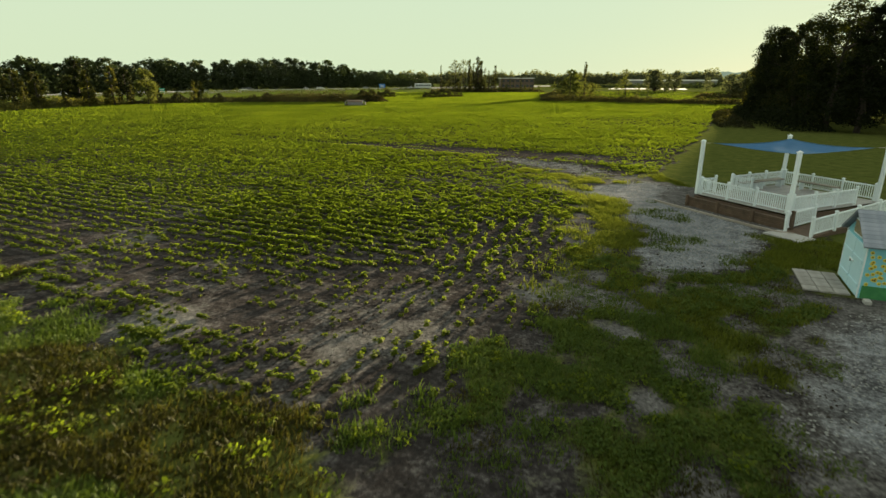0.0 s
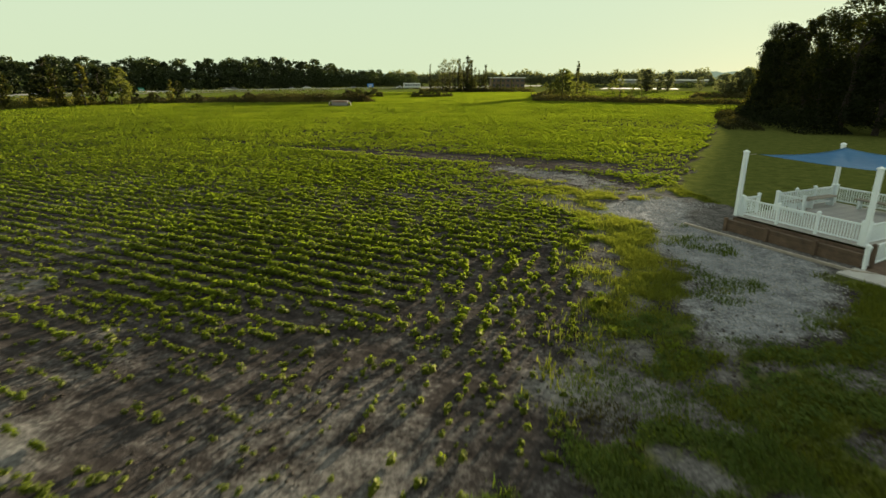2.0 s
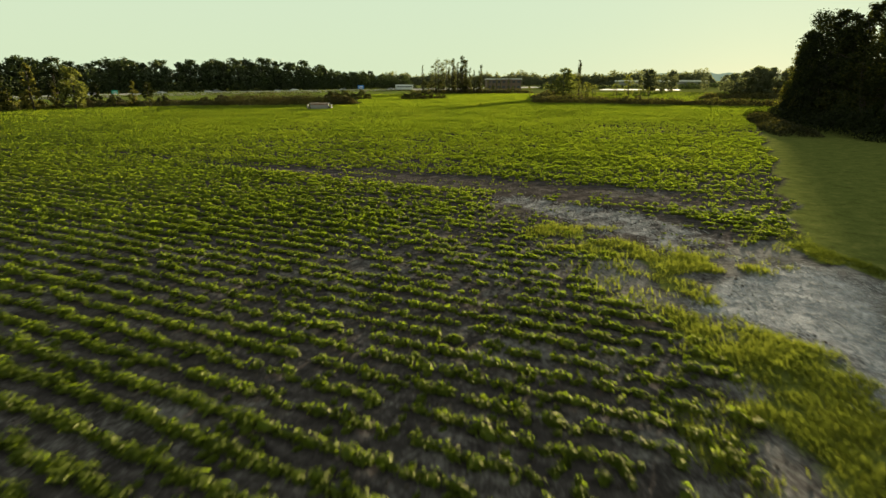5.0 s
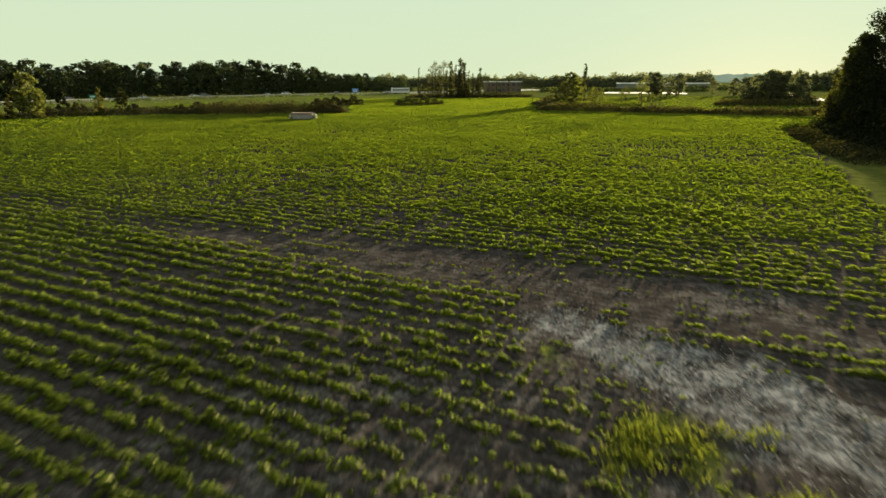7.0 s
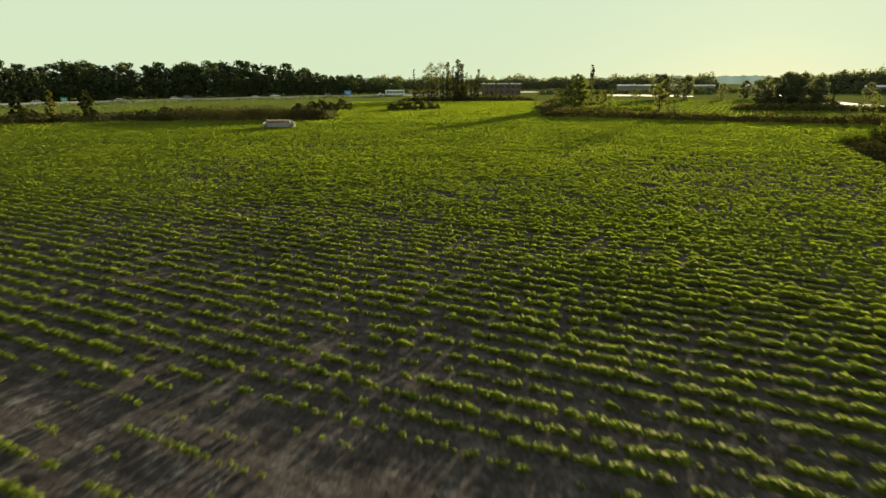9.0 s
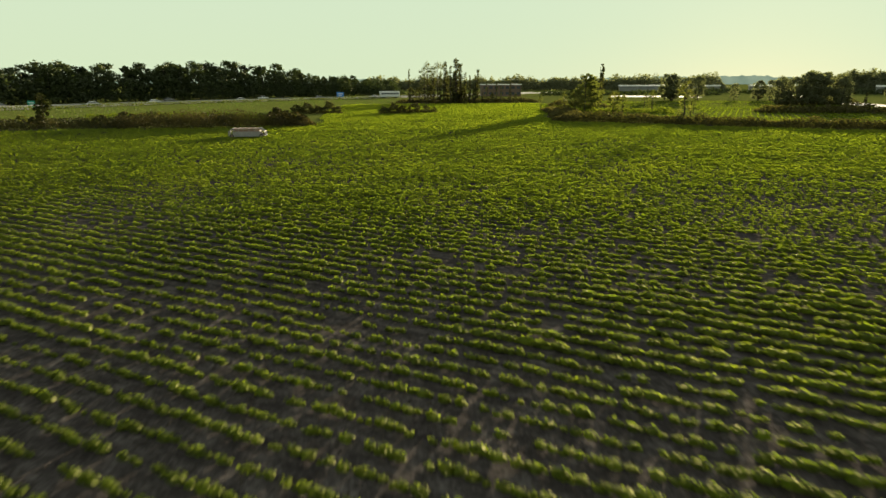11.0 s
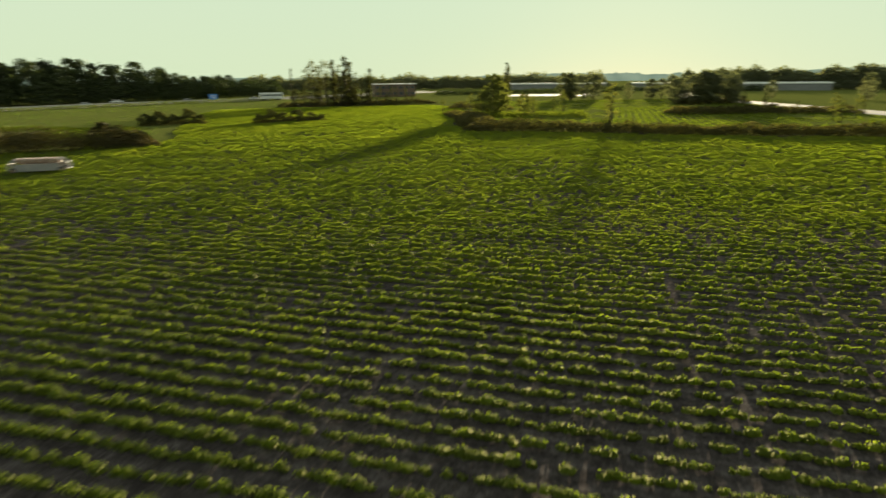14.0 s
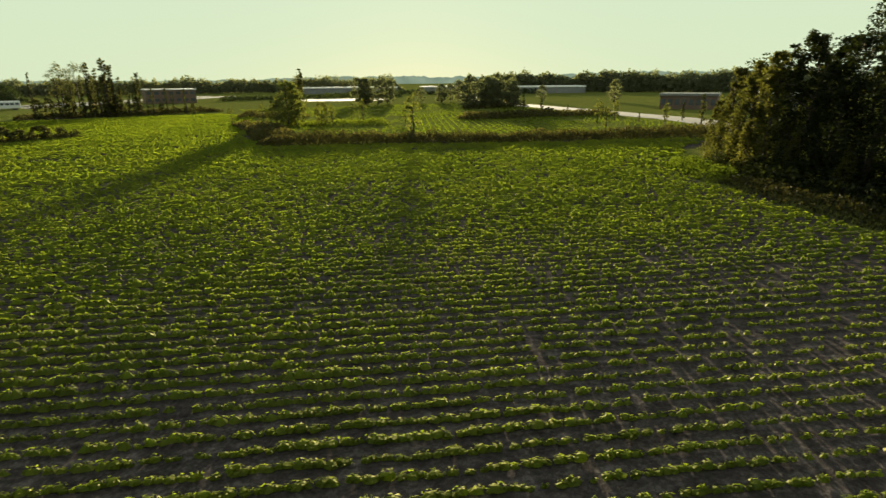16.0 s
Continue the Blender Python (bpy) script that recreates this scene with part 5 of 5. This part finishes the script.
sg.matrix_basis = pose(SW / 2, 0.02, SH + 0.02)
pc = part("picture", one_box(0.85, 0.012, 0.40, Matrix(), 0.004), PICTURE, sg)
pc.matrix_basis = pose(0, 0.02, 0.05)
for u in (0.03, SW - 0.03):
    tr = part("corner_board", one_box(0.09, 0.03, SH, Matrix(), 0.004), WHITE, shed)
    tr.matrix_basis = pose(u, 0.016, 0)
# the mural on the wall that faces the path: local x = 0 side
band = part("mural_meadow", one_box(0.012, SD - 0.1, 0.42, Matrix(), 0.003), GRASSPAINT, shed, "painted green meadow band")
band.matrix_basis = pose(-0.007, -SD / 2, 0.02)
r1 = np.random.default_rng(3)
petal_mesh = dot_mesh = None
for k in range(150):
    vv, zz = -r1.uniform(0.12, SD - 0.1), r1.uniform(0.42, 1.55)
    if petal_mesh is None:
        bm = bmesh.new()
        bmesh.ops.create_cone(bm, cap_ends=True, segments=12, radius1=0.056, radius2=0.050, depth=0.012, matrix=pose(0, 0, 0, 0, 90, 0))
        for i, v in enumerate(bm.verts):
            v.co.y *= 1.0 + 0.18 * (i % 2)
            v.co.z *= 1.0 + 0.18 * (i % 2)
        fl = part("sunflower", bm, YELLOW, shed)
        petal_mesh = fl.data
        bm = bmesh.new()
        bmesh.ops.create_cone(bm, cap_ends=True, segments=8, radius1=0.023, radius2=0.019, depth=0.014, matrix=pose(0, 0, 0, 0, 90, 0))
        dt = part("flower_heart", bm, BROWNDOT, fl)
        dot_mesh = dt.data
    else:
        fl = part("sunflower", petal_mesh, YELLOW, shed)
        dt = part("flower_heart", dot_mesh, BROWNDOT, fl)
    fl.matrix_basis = pose(-0.008, vv, zz)
    dt.matrix_basis = pose(-0.010, 0, 0)
barn = part("mural_barn", one_box(0.014, 0.5, 0.55, Matrix(), 0.004), REDBARN, shed, "painted dark red barn shape")
barn.matrix_basis = pose(-0.014, -1.1, 0.03)

# stone pavers before the shed door
pav = thing("paver_pad", "pad of worn concrete pavers before the shed door", "pavers", SHED_M @ pose(0.1, 0.12, 0.0))
shared = None
for i in range(5):
    for j in range(3):
        ob = part("paver", one_box(0.42, 0.42, 0.07, Matrix(), 0.012) if shared is None else shared, PAVER, pav)
        shared = ob.data
        ob.matrix_basis = pose(0.22 + 0.44 * i, 0.24 + 0.44 * j, 0.005 + 0.008 * math.sin(i * 3 + j * 5), 0, 0, 1.5 * math.sin(i + 2 * j))
blk = part("concrete_block", one_box(0.28, 0.18, 0.16, Matrix(), 0.01), CONCRETE)
blk.matrix_world = SHED_M @ pose(-0.45, -0.15, -0.03)
tagged(blk, "loose grey concrete block beside the shed", "block")

# loose stones on the gravel
n = 60000
x, y = rng.uniform(6.5, 20, n), rng.uniform(7, 50, n)
gv = cover(x, y)[1]
keep = (gv * (0.4 + 0.8 * value_noise(x, y, 1.1, 71)) > rng.uniform(0.2, 0.9, n)) & (cover(x, y)[0] < 0.6)
x, y = x[keep], y[keep]
STONE = solid("gravel_stone", (0.09, 0.09, 0.088), (0.34, 0.335, 0.325), 7.0, 0.85, 0, 0.2)
pebbles("gravel_stones", "loose pale grey gravel stones", "gravel", x, y, rng.uniform(0.012, 0.045, len(x)), STONE)
n = 2600
x, y = rng.uniform(8, 17, n), rng.uniform(16, 37, n)
keep = (cover(x, y)[1] > 0.4) & (value_noise(x, y, 1.3, 72) > 0.74) & ~(inside([(14.0, 30.6), (15.0, 22.0), (17.0, 21.6), (25, 25.0), (22.4, 33)], x, y) > 0)
tufts("gravel_grass", "small grass tufts growing through the gravel", x[keep], y[keep], 0.14, 14, CLOVER, 0.16)

# ---- the pale wagon standing in the crop ----
WAGON_WHITE = solid("weathered_white_metal", (0.15, 0.15, 0.155), (0.25, 0.24, 0.23), 2.0, 0.6, 0, 0.1)
WAGON_RUST = solid("rusty_beige_metal", (0.16, 0.10, 0.07), (0.32, 0.25, 0.21), 1.2, 0.7, 0, 0.2)
RUBBER = solid("rubber", (0.02, 0.02, 0.02), (0.05, 0.05, 0.05), 6.0, 0.8)
wagon = thing("farm_wagon", "low weathered white wagon with slatted sloping ends, standing in the crop", "wagon", pose(-15.6, 141.3, 0.0, 0, 0, 0) @ Matrix.Scale(0.9, 4))
part("side_panel", one_box(4.2, 0.06, 0.75, pose(0, -0.9, 0.22), 0.02), WAGON_WHITE, wagon)
part("side_panel", one_box(4.2, 0.06, 0.75, pose(0, 0.9, 0.22), 0.02), WAGON_WHITE, wagon)
part("floor", one_box(4.2, 1.75, 0.08, pose(0, 0, 0.24), 0.01), WAGON_WHITE, wagon)
bm = bmesh.new()
box(bm, pose(0, 0, 1.0), 4.2, 1.3, 0.5, 0.12)
part("top", bm, WAGON_RUST, wagon, "beige top streaked with rust")
for k in range(6):
    part("rib", one_box(0.07, 1.34, 0.53, pose(-2.0 + 0.8 * k, 0, 0.99), 0.02), WAGON_WHITE, wagon)
for s in (-1, 1):
    for k in range(5):
        bm = bmesh.new()
        y0 = -0.75 + 0.375 * k
        tube(bm, (s * 2.05, y0 * 0.8, 1.5), (s * 2.75, y0, 1.0), 0.045, 0.045, 6)
        tube(bm, (s * 2.75, y0, 1.0), (s * 2.85, y0, 0.3), 0.045, 0.045, 6)
        part("end_slat", bm, WAGON_WHITE, wagon)
    part("end_bar", one_box(0.08, 1.7, 0.08, pose(s * 2.82, 0, 0.35), 0.01), WAGON_WHITE, wagon)
    part("end_bar", one_box(0.08, 1.7, 0.08, pose(s * 2.72, 0, 0.95), 0.01), WAGON_WHITE, wagon)
    for w in (-1, 1):
        bm = bmesh.new()
        bmesh.ops.create_cone(bm, cap_ends=True, segments=18, radius1=0.32, radius2=0.32, depth=0.2, matrix=pose(s * 2.25, w * 0.85, 0.30, 90))
        wh = part("wheel", bm, RUBBER, wagon)
        bm = bmesh.new()
        bmesh.ops.create_cone(bm, cap_ends=True, segments=12, radius1=0.17, radius2=0.15, depth=0.22, matrix=pose(s * 2.25, w * 0.85, 0.30, 90))
        part("hub", bm, WAGON_RUST, wh)

# ---- highway with its traffic, signs and guard rail ----
ASPHALT = solid("pale_road", (0.13, 0.13, 0.125), (0.19, 0.19, 0.18), 0.3, 0.95, 0, 0.1, 20, 0.01, 0.03)
GALV = solid("galvanised_steel", (0.20, 0.205, 0.21), (0.30, 0.305, 0.31), 2.0, 0.6, 0.3, 0.05)


def strip(name, label, line, half, z, mat, skirt=0.4):
    """A road along a line, a hand above the ground, with sloping shoulders."""
    pts = [Vector((x, y)) for x, y in line]
    vs, faces = [], []
    for k, p in enumerate(pts):
        d = (pts[min(k + 1, len(pts) - 1)] - pts[max(k - 1, 0)]).normalized()
        q = Vector((-d.y, d.x))
        for o, zz in ((-half - 1.2, z - skirt), (-half, z), (0, z + 0.06), (half, z), (half + 1.2, z - skirt)):
            vs.append((p.x + q.x * o, p.y + q.y * o, zz))
        if k:
            for j in range(4):
                a = 5 * (k - 1) + j
                faces.append((a, a + 5, a + 6, a + 1))
    return tagged(new(name, quick_mesh(name, vs, faces, mat, False)), label, "road", kind="structure")


near_lane = [(-190, 90), (-160, 150), (-133, 205), (-108, 252), (-82, 288), (-44, 328), (4, 366), (60, 420), (130, 500)]
far_lane = [(x - 15, y + 14) for x, y in near_lane]
strip("road", "pale concrete highway carriageway", near_lane, 5.0, 0.2, ASPHALT, 0.3)
strip("road", "pale concrete highway carriageway", far_lane, 5.0, 0.2, ASPHALT, 0.3)
rail = thing("guard_rail", "long galvanised steel guard rail beside the highway", "guard rail")
rl = [(x + 4.6, y - 4.2) for x, y in near_lane[2:8]]
for (ax, ay), (bx, by) in zip(rl, rl[1:]):
    d = math.hypot(bx - ax, by - ay)
    part("beam", one_box(d, 0.08, 0.32, pose((ax + bx) / 2, (ay + by) / 2, 0.85, 0, 0, math.degrees(math.atan2(by - ay, bx - ax))), 0.03), GALV, rail)
    for k in range(int(d / 4)):
        f = (k + 0.5) / int(d / 4)
        part("post", one_box(0.12, 0.12, 0.9, pose(ax + (bx - ax) * f + 0.1, ay + (by - ay) * f + 0.1, 0.0), 0.01), TIMBER, rail)

GLASS = solid("car_glass", (0.02, 0.025, 0.03), (0.04, 0.05, 0.06), 3.0, 0.1, 0, 0.0, 20, 0.01, 0.6)


def car(label, paint, m, tall=1.45, length=4.6):
    root = thing("car", label, "car", m, "highway traffic")
    bm = bmesh.new()
    lower = [(-length / 2, 0.35), (-length / 2, 0.85), (-length * 0.2, 0.98), (length * 0.22, 0.95), (length / 2, 0.75), (length / 2, 0.35)]
    vs = [[bm.verts.new((u, v, z)) for u, z in lower] for v in (-0.88, 0.88)]
    bm.faces.new(vs[0][::-1])
    bm.faces.new(vs[1])
    for k in range(6):
        bm.faces.new((vs[0][k], vs[0][(k + 1) % 6], vs[1][(k + 1) % 6], vs[1][k]))
    bmesh.ops.bevel(bm, geom=bm.edges[:], offset=0.06, segments=2, affect="EDGES")
    part("body", bm, paint, root)
    bm = bmesh.new()
    cabin = [(-length * 0.42, 0.88), (-length * 0.28, tall - 0.06), (length * 0.06, tall - 0.06), (length * 0.24, 0.90)]
    vs = [[bm.verts.new((u, v * (1 if z < 1 else 0.82), z)) for u, z in cabin] for v in (-0.80, 0.80)]
    bm.faces.new(vs[0][::-1])
    bm.faces.new(vs[1])
    for k in range(4):
        bm.faces.new((vs[0][k], vs[0][(k + 1) % 4], vs[1][(k + 1) % 4], vs[1][k]))
    cab = part("windows", bm, GLASS, root, "dark car windows")
    part("roof", one_box(length * 0.38, 1.36, 0.06, pose(-length * 0.11, 0, tall - 0.07), 0.02), paint, root)
    for sx in (-1, 1):
        for sy in (-1, 1):
            bm = bmesh.new()
            bmesh.ops.create_cone(bm, cap_ends=True, segments=16, radius1=0.33, radius2=0.33, depth=0.22, matrix=pose(sx * length * 0.30, sy * 0.80, 0.33, 90))
            wh = part("wheel", bm, RUBBER, root)
            bm = bmesh.new()
            bmesh.ops.create_cone(bm, cap_ends=True, segments=12, radius1=0.19, radius2=0.17, depth=0.24, matrix=pose(sx * length * 0.30, sy * 0.80, 0.33, 90))
            part("rim", bm, GALV, wh)


CARWHITE = solid("white_car_paint", (0.50, 0.52, 0.54), (0.60, 0.61, 0.62), 1.0, 0.3, 0, 0.0, 30, 0.01, 0.5)
CARGREY = solid("grey_car_paint", (0.10, 0.10, 0.11), (0.16, 0.16, 0.17), 1.0, 0.3, 0.3, 0.0, 30, 0.01, 0.5)


def on_lane(line, f, off=0.0):
    k = min(int(f), len(line) - 2)
    (ax, ay), (bx, by) = line[k], line[k + 1]
    u = f - k
    a = math.atan2(by - ay, bx - ax)
    return pose(ax + (bx - ax) * u - math.sin(a) * off, ay + (by - ay) * u + math.cos(a) * off, 0.24, 0, 0, math.degrees(a))


for lane, f, off, kind in ((near_lane, 2.2, 1.8, 0), (near_lane, 3.35, -1.8, 0), (near_lane, 3.9, 1.8, 0), (near_lane, 4.55, -1.8, 0), (near_lane, 5.3, 1.8, 1), (far_lane, 4.2, 1.8, 1), (far_lane, 5.0, -1.8, 0), (near_lane, 5.8, -1.8, 0), (near_lane, 2.8, 1.8, 1)):
    car("white car on the highway" if kind == 0 else "dark grey car on the highway", CARWHITE if kind == 0 else CARGREY, on_lane(lane, f, off))

SIGNGREEN = solid("green_sign_sheet", (0.01, 0.20, 0.15), (0.02, 0.26, 0.20), 0.5, 0.4, 0, 0.0)
SIGNBLUE = solid("blue_sign_sheet", (0.03, 0.14, 0.42), (0.05, 0.18, 0.50), 0.5, 0.4, 0, 0.0)


def road_sign(label, mat, m, w, h, up):
    root = thing("road_sign", label, "road sign", m, "highway signs")
    part("board", one_box(w, 0.06, h, pose(0, 0, up), 0.02), mat, root)
    for s in (-1, 1):
        part("post", one_box(0.14, 0.14, up + h * 0.9, pose(s * w * 0.3, 0.12, -0.1), 0.01), GALV, root)
    for k in range(2):
        part("lettering_bar", one_box(w * (0.7 - 0.2 * k), 0.02, h * 0.14, pose(0, -0.035, up + h * (0.6 - 0.32 * k)), 0.004), CARWHITE, root)


road_sign("green highway sign on two steel posts", SIGNGREEN, pose(-111, 252, 0, 0, 0, -25), 3.4, 2.0, 0.3)
road_sign("blue roadside sign on two steel posts", SIGNBLUE, pose(-22, 352, 0, 0, 0, -8), 3.6, 2.4, 0.7)


# ---- far buildings ----
BRICK = solid("brown_brick_wall", (0.085, 0.058, 0.046), (0.15, 0.105, 0.085), 0.5, 0.85, 0, 0.1, 8)
ROOFWHITE = solid("white_roof_edge", (0.62, 0.62, 0.61), (0.74, 0.74, 0.72), 0.4, 0.95, 0, 0.0, 40.0, 0.01, 0.03)
WAREWALL = solid("grey_metal_wall", (0.11, 0.115, 0.12), (0.19, 0.195, 0.20), 0.3, 0.5, 0, 0.05)
DARKGLASS = solid("dark_window", (0.03, 0.04, 0.05), (0.06, 0.07, 0.09), 0.4, 0.15, 0, 0.0, 20, 0.01, 0.6)


def building(name, label, m, w, d, h, wallmat, roofmat, bays, storeys=1, trim=0.8):
    root = thing(name, label, "building", m, "far buildings")
    part("wall", one_box(w, d, h - 0.02, pose(0, d / 2, 0.0), 0.03), wallmat, root)
    part("roof", one_box(w + 0.8, d + 0.8, trim, pose(0, d / 2, h - 0.02), 0.05), roofmat, root)
    shared = None
    for s in range(storeys):
        for k in range(bays):
            if shared is None:
                win = part("window", one_box(w / bays * 0.62, 0.12, h / storeys * 0.42, Matrix(), 0.01), DARKGLASS, root)
                shared = win.data
            else:
                win = part("window", shared, DARKGLASS, root)
            win.matrix_basis = pose(-w / 2 + w * (k + 0.5) / bays, -0.03, h / storeys * (s + 0.32))
    return root


building("office_building", "long low brown brick building with a white roof edge", pose(66.5, 380, 0, 0, 0, -4), 22, 16, 6.3, BRICK, ROOFWHITE, 7, 2, 0.45)
building("brick_building", "dark brown low building beside the road", pose(181, 184, 0, 0, 0, -66), 17, 10, 4.2, BRICK, WAREWALL, 8, 1)
building("brick_building", "dark brown low building beside the road", pose(196, 165, 0, 0, 0, -66), 14, 10, 4.6, WAREWALL, ROOFWHITE, 7, 1)
for x, y, w, h, t in ((225, 500, 75, 4.4, -20), (300, 455, 60, 4.4, -30), (330, 380, 50, 4.4, -40)):
    building("warehouse", "long pale warehouse with a white roof on the skyline", pose(x, y, 0, 0, 0, t), w, 24, h, WAREWALL, ROOFWHITE, 0, 1, 1.0)


def trailer(m):
    root = thing("white_trailer", "long white road trailer with a dark window band", "trailer", m, "parked trailers")
    part("body", one_box(10, 2.6, 2.7, pose(0, 0, 0.7), 0.15), CARWHITE, root)
    for k in range(6):
        part("window", one_box(1.2, 0.06, 0.8, pose(-3.9 + 1.55 * k, -1.32, 1.9), 0.03), DARKGLASS, root)
    for u in (-3.6, -2.6, 3.2):
        bm = bmesh.new()
        bmesh.ops.create_cone(bm, cap_ends=True, segments=16, radius1=0.5, radius2=0.5, depth=2.4, matrix=pose(u, 0, 0.48, 90))
        part("wheel", bm, RUBBER, root)


trailer(pose(3, 352, 0, 0, 0, 12))

# the lane and bright lot to the right of the field
strip("road", "pale access road beyond the field", [(112, 118), (139, 162), (152, 200), (167, 243), (190, 300), (240, 370)], 5.0, 0.05, ASPHALT, 0.2)
LOTPALE = solid("pale_concrete", (0.22, 0.22, 0.215), (0.31, 0.31, 0.30), 0.3, 0.9, 0, 0.1, 20, 0.01, 0.1)
lot = part("parking_lot", one_box(46, 44, 0.16, Matrix(), 0.05), LOTPALE)
lot.matrix_world = pose(150, 366, -0.1, 0, 0, -24)
tagged(lot, "pale concrete parking lot in the distance", "parking lot", kind="structure")
